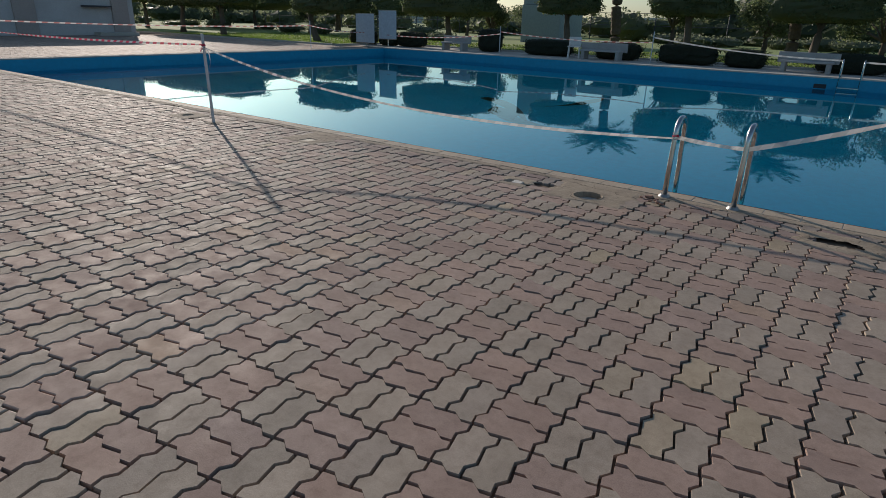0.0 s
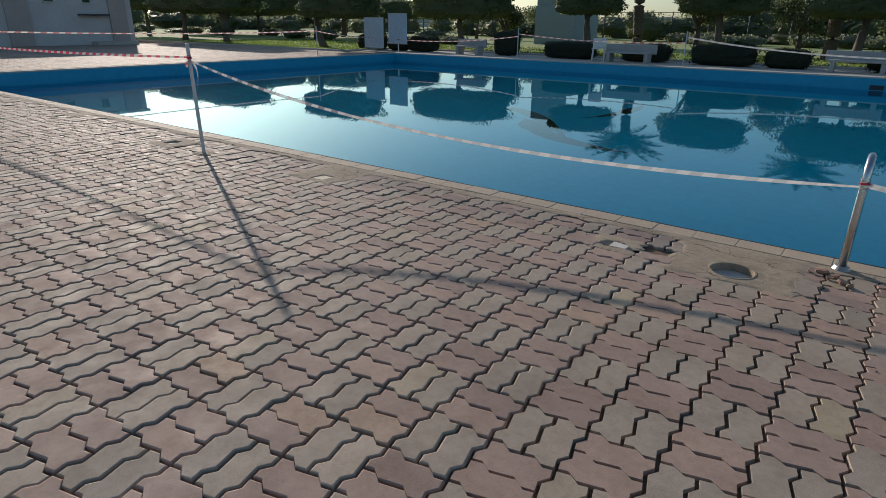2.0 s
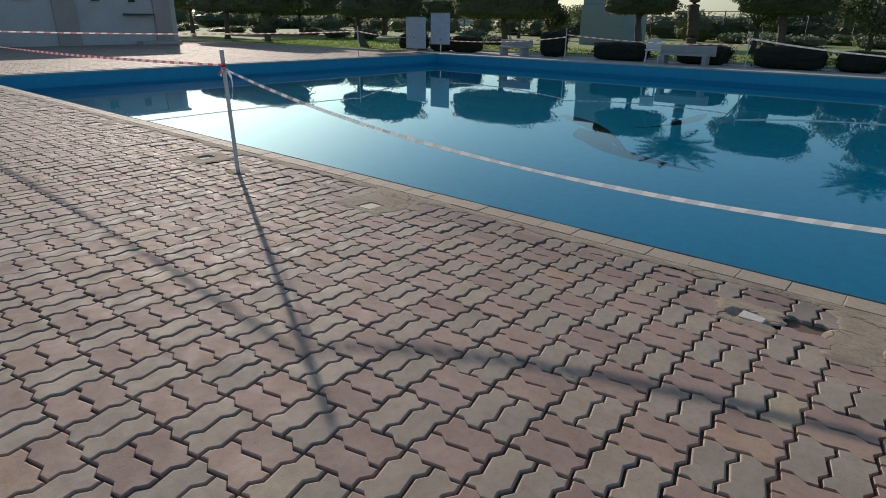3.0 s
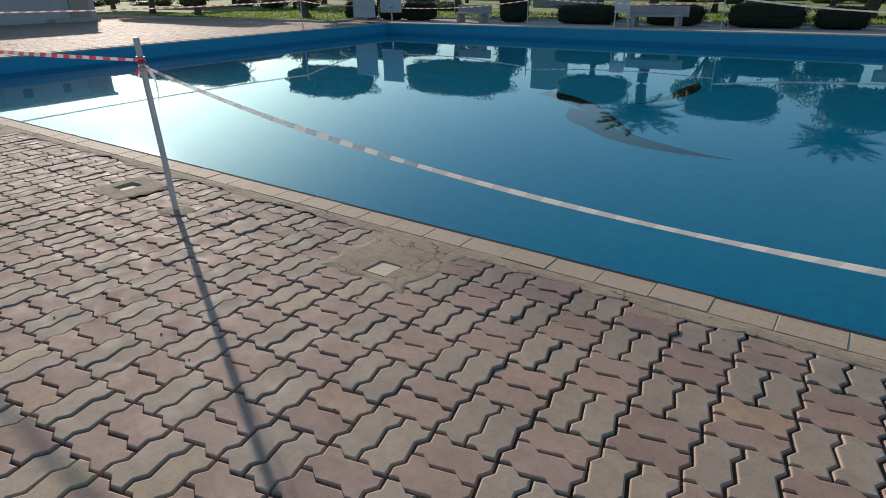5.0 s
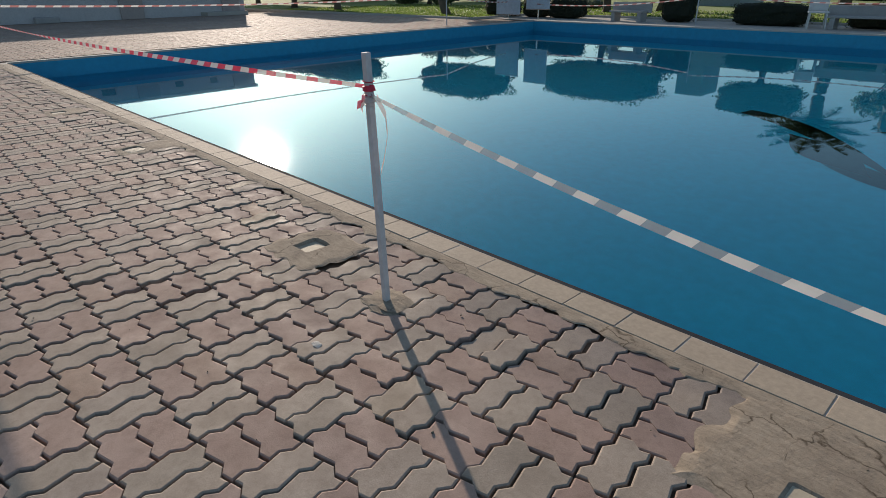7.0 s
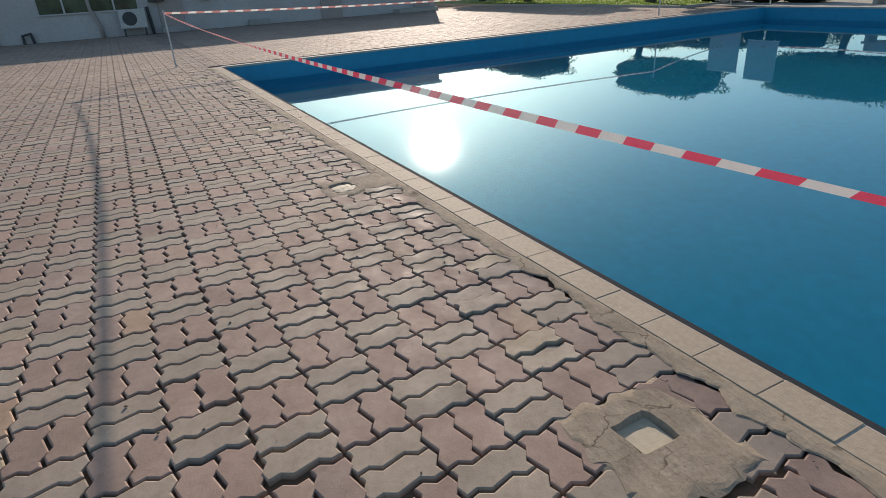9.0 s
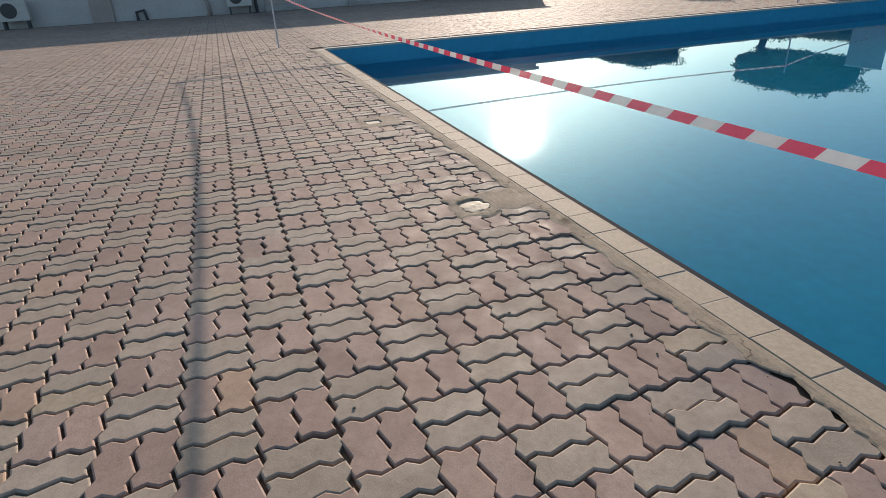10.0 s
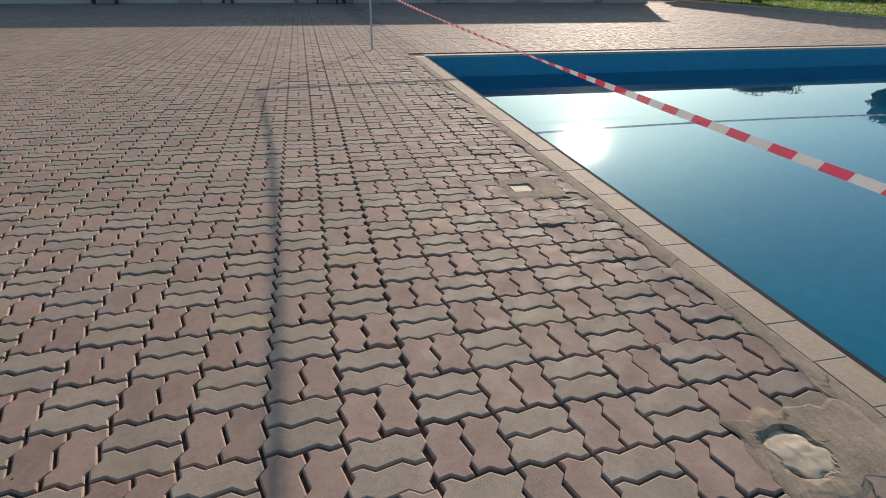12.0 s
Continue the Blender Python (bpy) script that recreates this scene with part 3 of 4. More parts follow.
for w in WINDOWS:
    pane = at_house("window_pane", boxed(BX - 0.12, BX - 0.10, w[0], w[1], w[2], w[3]), GLASS)
    k = 4 if w[1] - w[0] > 1 else 1
    for q in range(k + 1):
        y = w[0] + (w[1] - w[0]) * q / k
        at_house("window_frame", boxed(BX - 0.10, BX - 0.03, y - 0.03, y + 0.03, w[2], w[3]), AC_WHITE, "", pane)
    at_house("window_sill", boxed(BX - 0.1, BX + 0.06, w[0] - 0.05, w[1] + 0.05, w[2] - 0.05, w[2] + 0.004, bevel=0.008), WALL_PAINT, "", pane)
for y0, y1, z in ((13.9, 15.2, 1.3), (4.45, 5.0, 1.1), (6.2, 6.7, 1.1)):
    at_house("ledge", boxed(BX, BX + 0.35, y0, y1, z, z + 0.07, bevel=0.01), DARK_METAL, "dark ledge on the wall")
at_house("step", boxed(BX, BX + 0.7, 14.3, 16.2, 0.0, 0.16, bevel=0.015), CONCRETE)


def air_conditioner(x, y):
    e = tagged(empty("air_conditioner", x, y), "white outdoor air conditioner unit with round dark fan grille", "air conditioner", "outdoor air conditioners")
    casing = part("casing", boxed(-0.15, 0.15, -0.45, 0.45, 0.26, 0.90, bevel=0.015), AC_WHITE, e)
    b2 = bmesh.new()
    bmesh.ops.create_cone(b2, cap_ends=True, segments=28, radius1=0.24, radius2=0.22, depth=0.03, matrix=Matrix.Translation((0.163, -0.1, 0.59)) @ Matrix.Rotation(math.pi / 2, 4, "Y"))
    part("fan_grille", b2, DARK_METAL, casing, "dark round fan grille")
    for s in (-0.35, 0.35):
        part("foot", boxed(-0.15, 0.15, s - 0.03, s + 0.03, 0.0, 0.26), DARK_METAL, e)
    return e


air_conditioner(BX + 0.35, 3.8)
air_conditioner(BX + 0.35, -3.45)
for y, ln in ((4.7, 1.0), (7.9, 0.8)):
    tagged(finish("stone_bench", boxed(BX + 0.15, BX + 0.5, y, y + ln, 0.0, 0.22, bevel=0.03), BENCH_CONCRETE), "low dark stone bench at the foot of the wall", "bench", "low benches")
tagged(finish("drain_pipe", tube([(BX + 0.1, 0.25, 0.0), (BX + 0.1, 0.25, 0.28), (BX + 0.1, 0.5, 0.34), (BX + 0.1, 0.55, 0.0)], 0.05), DARK_METAL), "dark bent drain pipe on the ground by the wall", "pipe")
tagged(finish("waste_pipe", tube([(BX + 0.08, 4.42, 0.0), (BX + 0.08, 4.40, 0.5), (BX + 0.08, 4.36, 0.95)], 0.055), DARK_METAL), "dark upright pipe beside the air conditioner", "pipe")
tagged(finish("downpipe", tube([(BX + 0.09, 2.72, 0.0), (BX + 0.09, 2.70, 0.4), (BX + 0.09, 2.50, 1.0), (BX + 0.09, 2.45, BH)], 0.06), WALL_TAN, smooth=True), "tan painted downpipe leaning across the window", "pipe")


# trees
def ficus(x, y, z0, z1, rx, ry, lean=0.0, foot=0.0, count=2600):
    e = tagged(empty("ficus_tree", x, y), "clipped ficus tree with a flat boxy dark green crown", "tree", "clipped trees round the pool")
    zc, rz = (z0 + z1) / 2, (z1 - z0) / 2
    pts = [(foot + lean * (t - 1) * 0.8 + 0.04 * math.sin(5 * t + x), 0.03 * math.cos(4 * t + y), z0 * 1.15 * t) for t in (0, 0.2, 0.4, 0.6, 0.8, 1.0)]
    part("trunk", tube(pts, 0.15, 10, [1.35, 1.05, 0.92, 0.85, 0.8, 0.75]), BARK, e, smooth=True)
    for k in range(5):
        a = 2 * math.pi * k / 5 + x
        part("limb", tube([(foot, 0, z0 * 0.95), (foot * 0.4 + 0.3 * rx * math.cos(a), 0.3 * ry * math.sin(a), z0 + rz * 0.5), (0.62 * rx * math.cos(a), 0.62 * ry * math.sin(a), zc)], 0.07, 7, [1, 0.75, 0.4]), BARK, e, smooth=True)
    core = blob(0, 0, zc, rx * 0.975, ry * 0.97, rz * 0.95, 5.5, 32, 0.10, x)
    lv = leaves(shell(int(count * rx * 1.3), 0, 0, zc, rx, ry, rz, 5.5, 0.14), 0.10)
    v2, f2 = joined([core, lv])
    raw("crown", v2, f2, LEAF, e)
    return e


for x, y, z0, z1, rx, ry, *lean in (
        (-21.9, 20.7, 1.3, 2.38, 1.8, 1.15, -0.8, -1.65), (-31.1, 21.0, 1.55, 2.62, 2.3, 1.2, 0.0), (-36.0, 21.6, 1.55, 2.75, 2.5, 1.3, 0.3), (-18.2, 25.0, 1.32, 2.62, 2.3, 1.4, 0.0),
        (-11.8, 25.0, 1.52, 2.45, 1.2, 1.0, 0.0), (-6.75, 25.0, 1.52, 2.5, 1.4, 1.2, 0.0), (-2.4, 25.2, 1.4, 2.45, 1.6, 1.3, 0.0), (2.2, 25.2, 1.4, 2.4, 1.7, 1.4, 0.0), (7.0, 25.0, 1.4, 2.4, 1.8, 1.4, 0.0),
        (-30.0, 33.5, 1.35, 2.5, 2.6, 2.0, 0.0), (-36.5, 35.0, 1.4, 3.0, 2.8, 2.2, 0.2), (-43.0, 32.0, 1.5, 3.2, 3.2, 2.4, 0.0), (-51.0, 33.5, 1.6, 3.6, 3.6, 2.6, 0.0), (-46.0, 24.5, 1.8, 3.1, 3.2, 2.4, 0.0)):
    ficus(x, y, z0, z1, rx, ry, *lean)


def shade_tree(x, y, z0, z1, r, seed):
    """A loose crown of leaf clumps on forked limbs, with gaps between the clumps."""
    e = tagged(empty("shade_tree", x, y), "loose dark green tree with an uneven gappy crown", "tree", "loose trees behind the lawn")
    part("trunk", tube([(0, 0, 0), (0.05, 0.02, z0 * 0.6), (0, 0.05, z0 * 1.1), (0.03, 0, (z0 + z1) / 2)], 0.11, 9, [1.4, 1, 0.85, 0.5]), BARK, e, smooth=True)
    pieces = []
    for k in range(11):
        a, d = k * 2.4 + seed, r * (0.35 + 0.55 * ((k * 0.37 + seed) % 1))
        p = (d * math.cos(a), d * 0.8 * math.sin(a), z0 + (z1 - z0) * (0.12 + 0.8 * ((k * 0.618 + seed) % 1)))
        part("limb", tube([(0, 0, z0 * 0.9), (p[0] * 0.5, p[1] * 0.5, (z0 * 0.9 + p[2]) / 2 + 0.1), p], 0.045, 6, [1, 0.7, 0.3]), BARK, e, smooth=True)
        q = r * (0.24 + 0.16 * ((k * 0.71 + seed) % 1))
        pieces.append(leaves(shell(330, *p, q * 1.2, q * 1.2, q, 2.0, 0.75), 0.13))
    v2, f2 = joined(pieces)
    raw("crown", v2, f2, LEAF, e)
    return e


shade_tree(-16.95, 27.0, 0.75, 2.5, 1.1, 0.3)
for k, (x, y, z0, z1, r) in enumerate(((-8.7, 29.5, 1.2, 3.0, 1.3), (-4.6, 28.5, 0.9, 3.0, 1.6), (-0.6, 29.0, 0.9, 3.1, 1.7), (3.6, 29.5, 1.0, 3.0, 1.6), (-22.0, 40.0, 1.1, 2.4, 1.5), (-33.0, 29.0, 1.0, 2.1, 1.4), (-41.0, 27.5, 1.3, 2.9, 1.6), (-39.5, 38.0, 1.4, 3.4, 1.8), (-27.5, 40.0, 1.2, 2.6, 1.6))):
    shade_tree(x, y, z0, z1, r, 0.17 + 0.61 * k)


def palm(x, y, h, spread, droop):
    e = tagged(empty("palm_tree", x, y), "date palm with rough trunk and arching fronds", "tree", "palm trees")
    k = 22
    pts = [(0.05 * math.sin(t * 0.3), 0.0, h * t / k) for t in range(k + 1)]
    part("trunk", tube(pts, 0.2, 12, [1.0 + 0.14 * (t % 2) for t in range(k + 1)]), PALM_BARK, e)
    for q in range(34):
        a, up = q * 2.399, 1.45 - 1.2 * (q / 34)
        axis = [Vector((spread * t * math.cos(a) * math.cos(up * (1 - t)), spread * t * math.sin(a) * math.cos(up * (1 - t)), h + spread * (math.sin(up) * t - droop * t * t))) for t in np.linspace(0, 1, 31)]
        vs2, fs2 = [], []
        for i, p in enumerate(axis):
            d = (axis[min(i + 1, 30)] - axis[max(i - 1, 0)]).normalized()
            side = d.cross(Vector((0, 0, 1))).normalized()
            ln = 0.46 * spread / 1.6 * math.sin(math.pi * min(0.95, i / 30 * 0.85 + 0.12))
            vs2 += [tuple(p + side * 0.014), tuple(p - side * 0.014)]
            vs2 += [tuple(p + (side * sg + d * 0.5 + Vector((0, 0, -0.4))).normalized() * ln) for sg in (1, -1)]
        for i in range(30):
            k4 = 4 * i
            fs2.append((k4, k4 + 1, k4 + 5, k4 + 4))
            if i % 5:
                fs2 += [(k4, k4 + 4, k4 + 2), (k4 + 1, k4 + 3, k4 + 5)]
        raw("frond", vs2, fs2, LEAF_PALM, e)
    return e


palm(-10.45, 27.0, 2.75, 1.75, 0.42)
palm(-3.4, 27.0, 3.05, 1.45, 0.42)
palm(4.5, 27.5, 3.2, 1.6, 0.75)


def hedge(x0, x1, y, h, ry=0.34):
    e = tagged(empty("hedge", (x0 + x1) / 2, y), "low clipped dark hedge with rounded ends beside the kerb", "hedge", "low hedges along the far walk")
    rx = (x1 - x0) / 2
    core = blob(0, 0, h * 0.52, rx * 0.93, ry * 0.9, h * 0.5, 4.5, 28, 0.10, x0)
    lv = leaves(shell(int(2400 * rx), 0, 0, h * 0.52, rx, ry, h * 0.5, 5.0, 0.12), 0.05)
    v2, f2 = joined([core, lv])
    raw("foliage", v2, f2, LEAF_HEDGE, e)
    return e


for x0, x1, y, h in ((-21.2, -19.6, 21.3, 0.62), (-19.3, -18.3, 21.3, 0.6), (-18.2, -16.7, 21.3, 0.62), (-13.9, -12.9, 21.4, 0.85), (-11.7, -9.7, 21.3, 0.56), (-8.9, -7.2, 21.5, 0.58), (-6.55, -4.6, 21.3, 0.62), (-4.45, -3.2, 21.4, 0.54), (-1.9, 0.0, 21.5, 0.56), (0.6, 2.6, 21.5, 0.6)):
    hedge(x0, x1, y, h)


def picnic_bench(x, y, w, rz=0.0):
    e = tagged(empty("concrete_bench", x, y, 0.004, rz), "grey concrete bench with a tall slab back", "bench", "concrete benches along the far walk")
    part("backrest", boxed(-w / 2, w / 2, 0.20, 0.28, 0.26, 0.56, bevel=0.015), BENCH_CONCRETE, e)
    part("seat", boxed(-w / 2 + 0.1, w / 2 - 0.1, -0.16, 0.2, 0.27, 0.33, bevel=0.012), BENCH_CONCRETE, e)
    for s in (-1, 1):
        part("leg", boxed(s * (w / 2 - 0.22) - 0.06, s * (w / 2 - 0.22) + 0.06, -0.14, 0.26, 0.0, 0.27, bevel=0.01), BENCH_CONCRETE, e)
    return e


picnic_bench(-14.75, 20.75, 1.35)
picnic_bench(-8.35, 20.7, 1.7)
picnic_bench(-2.05, 20.8, 1.6)
e = tagged(empty("plastic_chair", -9.35, 20.65, 0.004, 20), "white plastic garden chair on the far walk", "chair")
for sx in (-0.2, 0.2):
    for sy in (-0.2, 0.2):
        part("leg", tube([(sx, sy, 0), (sx * 0.9, sy * 0.9, 0.4)], 0.02, 8), PLASTIC, e)
part("seat", boxed(-0.23, 0.23, -0.23, 0.23, 0.38, 0.42, bevel=0.012), PLASTIC, e)
part("backrest", boxed(-0.22, 0.22, 0.19, 0.23, 0.42, 0.72, bevel=0.012), PLASTIC, e)


def sign(x, y, w, z0, z1, yaw):
    e = tagged(empty("notice_board", x, y, 0.0, yaw), "plain pale blue-grey notice board on a thin post", "sign", "notice boards")
    board = part("board", boxed(-w / 2, w / 2, -0.02, 0.02, z0, z1, bevel=0.006), SIGN_BACK, e)
    for z in (z0 + 0.012, z1 - 0.012):
        part("frame_rail", boxed(-w / 2 - 0.012, w / 2 + 0.012, -0.026, 0.026, z - 0.014, z + 0.014), STEEL, board)
    part("post", tube([(0, 0.04, 0), (0, 0.04, z1 - 0.1)], 0.03, 10), STEEL, e)
    return e


sign(-19.1, 20.05, 1.08, 0.12, 1.34, 0)
sign(-17.78, 20.05, 0.98, 0.32, 1.49, 0)

# walled tower behind the lawn, distant fence and woods
e = tagged(empty("pump_tower", -17.6, 34), "grey-green rendered block with a taller tower", "building")
part("block", boxed(-1.1, 1.45, -1.0, 2.0, 0, 2.1, bevel=0.03), TOWER, e)
part("tower", boxed(-1.08, 0.3, -0.9, 1.0, 2.1, 3.6, bevel=0.03), TOWER, e)
e = tagged(empty("chain_link_fence", 0, 46), "thin metal fence beyond the lawn", "fence")
for k in range(44):
    part("post", tube([(-60 + k * 2.5, 0, 0), (-60 + k * 2.5, 0, 2.0)], 0.04, 6), DARK_METAL, e)
for z in (0.3, 1.1, 1.95):
    part("rail", tube([(-60, 0, z), (48, 0, z)], 0.02, 5), DARK_METAL, e)

pieces = []
for k in range(150):
    x, y = rng.uniform(-95, 60), rng.uniform(48, 75)
    r, h = rng.uniform(1.2, 2.8), rng.uniform(0.65, 1.05) * (1 if rng.uniform() < 0.85 else 1.35) * (1.7 if x > -14 else 1.0)
    pieces.append(blob(x, y, h * 0.8, r * 0.8, r * 0.8, h * 0.8, 2.2, 12, 0.5, k))
    pieces.append(leaves(shell(260, x, y, h * 0.9, r, r, h, 2.2, 0.4), 0.42))
for k in range(46):
    x, y = rng.uniform(-150, -80), rng.uniform(8, 85)
    r, h = rng.uniform(1.8, 4.0), rng.uniform(0.8, 2.0)
    pieces.append(blob(x, y, h * 0.8, r * 0.8, r * 0.8, h * 0.8, 2.2, 12, 0.5, k))
    pieces.append(leaves(shell(240, x, y, h * 0.9, r, r, h, 2.2, 0.4), 0.55))
v2, f2 = joined(pieces)
tagged(raw("far_trees", v2, f2, LEAF_HAZED), "distant belt of shrubs and trees", "trees", kind="stuff")
# low far ridge, its haze painted in by the pale material
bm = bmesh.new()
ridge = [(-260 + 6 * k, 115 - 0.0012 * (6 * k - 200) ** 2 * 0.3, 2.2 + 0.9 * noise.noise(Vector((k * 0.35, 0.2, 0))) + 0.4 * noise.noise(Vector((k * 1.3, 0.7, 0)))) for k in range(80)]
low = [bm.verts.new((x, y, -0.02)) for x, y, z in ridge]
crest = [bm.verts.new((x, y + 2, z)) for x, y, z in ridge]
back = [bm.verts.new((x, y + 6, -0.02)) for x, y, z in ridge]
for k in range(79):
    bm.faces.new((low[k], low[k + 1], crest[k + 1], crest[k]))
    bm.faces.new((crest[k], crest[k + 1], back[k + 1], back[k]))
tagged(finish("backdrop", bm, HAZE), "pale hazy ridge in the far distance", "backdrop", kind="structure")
pieces = []
for k in range(64):
    x, y = -66 + k * 1.15 + rng.uniform(-0.3, 0.3), 29.5 + rng.uniform(-1.2, 4)
    if abs(x + 17.6) < 2.6 or abs(x + 13) < 2.2 or (x < -22 and k % 3):
        continue
    r, h = rng.uniform(0.7, 1.5), rng.uniform(0.2, 0.42)
    if x > -10.5:
        x, y, r, h = x * 1.42, y + 12.5, r * 1.5, h * 0.5 + 0.22
    pieces.append(leaves(shell(420, x, y, h, r, r * 0.8, h, 2.4, 0.6), 0.17))
    pieces.append(blob(x, y, h * 0.9, r * 0.8, r * 0.65, h * 0.8, 2.2, 12, 0.4, k))
v2, f2 = joined(pieces)
tagged(raw("shrubs", v2, f2, LEAF_HAZED), "loose green shrubs on the lawn under the trees", "shrubs", kind="stuff")


pieces = []
for k in range(26):
    x, y = -17 + k * 1.35 + rng.uniform(-0.4, 0.4), 46.5 + rng.uniform(-0.8, 3)
    r, h = rng.uniform(1.15, 2.0), rng.uniform(0.6, 1.15)
    pieces.append(leaves(shell(420, x, y, h, r, r * 0.8, h, 2.4, 0.6), 0.15))
    pieces.append(blob(x, y, h * 0.9, r * 0.8, r * 0.65, h * 0.8, 2.2, 12, 0.4, k))
v2, f2 = joined(pieces)
tagged(raw("bushes", v2, f2, LEAF), "dense dark green bushes behind the lawn", "bushes", kind="stuff")


# barrier posts and tape
def barrier_post(x, y, h=0.98, lean=(0.0, 0.0), w=0.021, label="white painted wooden barrier post standing in the pavers"):
    e = tagged(empty("barrier_post", x, y), label, "post", "barrier posts round the pool")
    b2 = boxed(-w, w, -w, w, 0, h, bevel=0.003)
    for q in b2.verts:
        q.co.x += lean[0] * q.co.z
        q.co.y += lean[1] * q.co.z
    part("shaft", b2, POST_WHITE, e)
    return e


POSTS = {"near": (-6.055, 3.977), "corner": (-18.46, 3.92), "end": (-18.29, 16.2), "far_a": (-12.46, 20.6), "far_b": (-6.5, 20.45), "off": (0.80, 4.15)}
barrier_post(*POSTS["near"], 0.985, (-0.035, 0.0), 0.0128)
for k in ("corner", "end", "far_a", "far_b", "off"):
    barrier_post(*POSTS[k], 1.0, w=0.0135)


def tape(a, c, sag, width, mats, label, stripe=0.13, twist=0.25, bow=0.0, gather=0.0, worn=2.0):
    """A hanging striped ribbon between two places; bow: how far the wind pushes its middle sideways; worn: where along it the print has bleached away."""
    a, c = Vector(a), Vector(c)
    n = max(16, int((c - a).length / stripe))
    vs2, fs2, mi = [], [], []
    d = (c - a).normalized()
    side = Vector((-d.y, d.x, 0)).normalized()
    for i in range(n + 1):
        t = i / n
        p = a.lerp(c, t)
        p.z -= sag * 4 * t * (1 - t)
        p += side * bow * 4 * t * (1 - t)
        tw = -0.3 + twist * math.sin(t * 9 + a.x) + 0.5 * twist * math.sin(t * 31)
        up = Vector((0, 0, 1)) * math.cos(tw) + side * math.sin(tw)
        wide = width * (1 - gather * (math.exp(-t * 11) + math.exp((t - 1) * 22)))
        sh = d * width * 0.35
        vs2 += [tuple(p + up * wide / 2 + sh), tuple(p - up * wide / 2 - sh)]
    for i in range(n):
        fs2.append((2 * i, 2 * i + 1, 2 * i + 3, 2 * i + 2))
        mi.append(2 if i / n > worn and i % 2 == 0 else i % 2)
    return tagged(raw("barrier_tape", vs2, fs2, mats, None, mi), label, "barrier tape", "tapes between the posts")


RW, FG, PW = [TAPE_RED, TAPE_WHITE], [TAPE_GREY, TAPE_FADED, TAPE_PALE], [TAPE_PINK, TAPE_WHITE]
tape((-18.46, 3.92, 0.95), (-6.08, 3.975, 0.868), 0.11, 0.026, RW, "red and white striped barrier tape stretched between posts", 0.085, 0.45, bow=0.06, gather=0.35)
tape((-6.08, 3.975, 0.84), (-0.94, 4.50, 0.435), 0.165, 0.026, FG, "sun-bleached striped barrier tape hanging from post to pool ladder", 0.068, 0.2, -0.14, 0.55, 0.36)
tape((-0.94, 4.50, 0.445), (-0.455, 4.52, 0.42), 0.01, 0.03, FG, "sun-bleached barrier tape tied between the ladder rails", 0.12, worn=-1)
tape((-0.455, 4.52, 0.42), (0.80, 4.15, 0.94), 0.02, 0.034, FG, "sun-bleached barrier tape running off from the ladder", 0.12, 0.4, worn=-1)
tape((-18.46, 3.92, 0.95), (-18.29, 16.2, 0.83), 0.10, 0.034, PW, "red and white barrier tape along the end of the pool", 0.14)
tape((-18.29, 16.2, 0.83), (-19.1, 20.0, 0.55), 0.06, 0.034, PW, "red and white barrier tape running to the notice board", 0.14)
tape((-17.78, 20.0, 0.5), (-12.46, 20.6, 0.72), 0.12, 0.034, PW, "red and white barrier tape along the far walk", 0.14)
tape((-12.46, 20.6, 0.80), (-6.5, 20.45, 0.66), 0.10, 0.034, PW, "red and white barrier tape along the far walk", 0.14)
tape((-6.5, 20.45, 0.82), (-1.06, 19.66, 0.44), 0.10, 0.045, FG, "sun-bleached barrier tape running to the far ladder", 0.14, worn=-1)
tape((-0.58, 19.66, 0.42), (9.0, 20.4, 0.7), 0.15, 0.045, FG, "sun-bleached barrier tape beyond the far ladder", 0.14, worn=-1)


# knot and loose ends on the near post
def wrap(name, x, y, z, r, h, mat, e):
    b2 = tube([(x, y, z - h / 2), (x + 0.003, y, z - h / 6), (x - 0.002, y, z + h / 6), (x, y, z + h / 2)], r, 9, [0.92, 1.06, 0.98, 1.04])
    ob = part(name, b2, mat, e)
    ob.matrix_parent_inverse = e.matrix_world.inverted()


knot = tagged(empty("tape_knot", -6.08, 3.977, 0.80), "red and white tape wound and knotted round the post", "barrier tape")
wrap("red_wrap", -6.085, 3.977, 0.862, 0.0225, 0.05, TAPE_RED, knot)
wrap("white_wrap", -6.084, 3.977, 0.82, 0.0215, 0.035, TAPE_WHITE, knot)
for name, mat, pts, w in (("red_end", TAPE_RED, [(-6.095, 3.967, 0.835), (-6.108, 3.958, 0.822), (-6.116, 3.962, 0.806), (-6.128, 3.952, 0.80)], 0.02), ("pale_end", TAPE_WHITE, [(-6.095, 3.963, 0.815), (-6.110, 3.955, 0.800), (-6.112, 3.965, 0.784)], 0.017), ("white_end", TAPE_WHITE, [(-6.06, 3.99, 0.83), (-6.025, 4.0, 0.77), (-6.02, 4.0, 0.70), (-6.045, 4.0, 0.61), (-6.065, 3.995, 0.55)], 0.02)):
    vs2 = []
    for p in pts:
        vs2 += [(p[0] - w * 0.5, p[1] + w * 0.5, p[2] + w * 0.6), (p[0] + w * 0.5, p[1] - w * 0.5, p[2] - w * 0.6)]
    ob = raw(name, vs2, [(2 * i, 2 * i + 1, 2 * i + 3, 2 * i + 2) for i in range(len(pts) - 1)], mat, knot)
    ob.matrix_parent_inverse = knot.matrix_world.inverted()


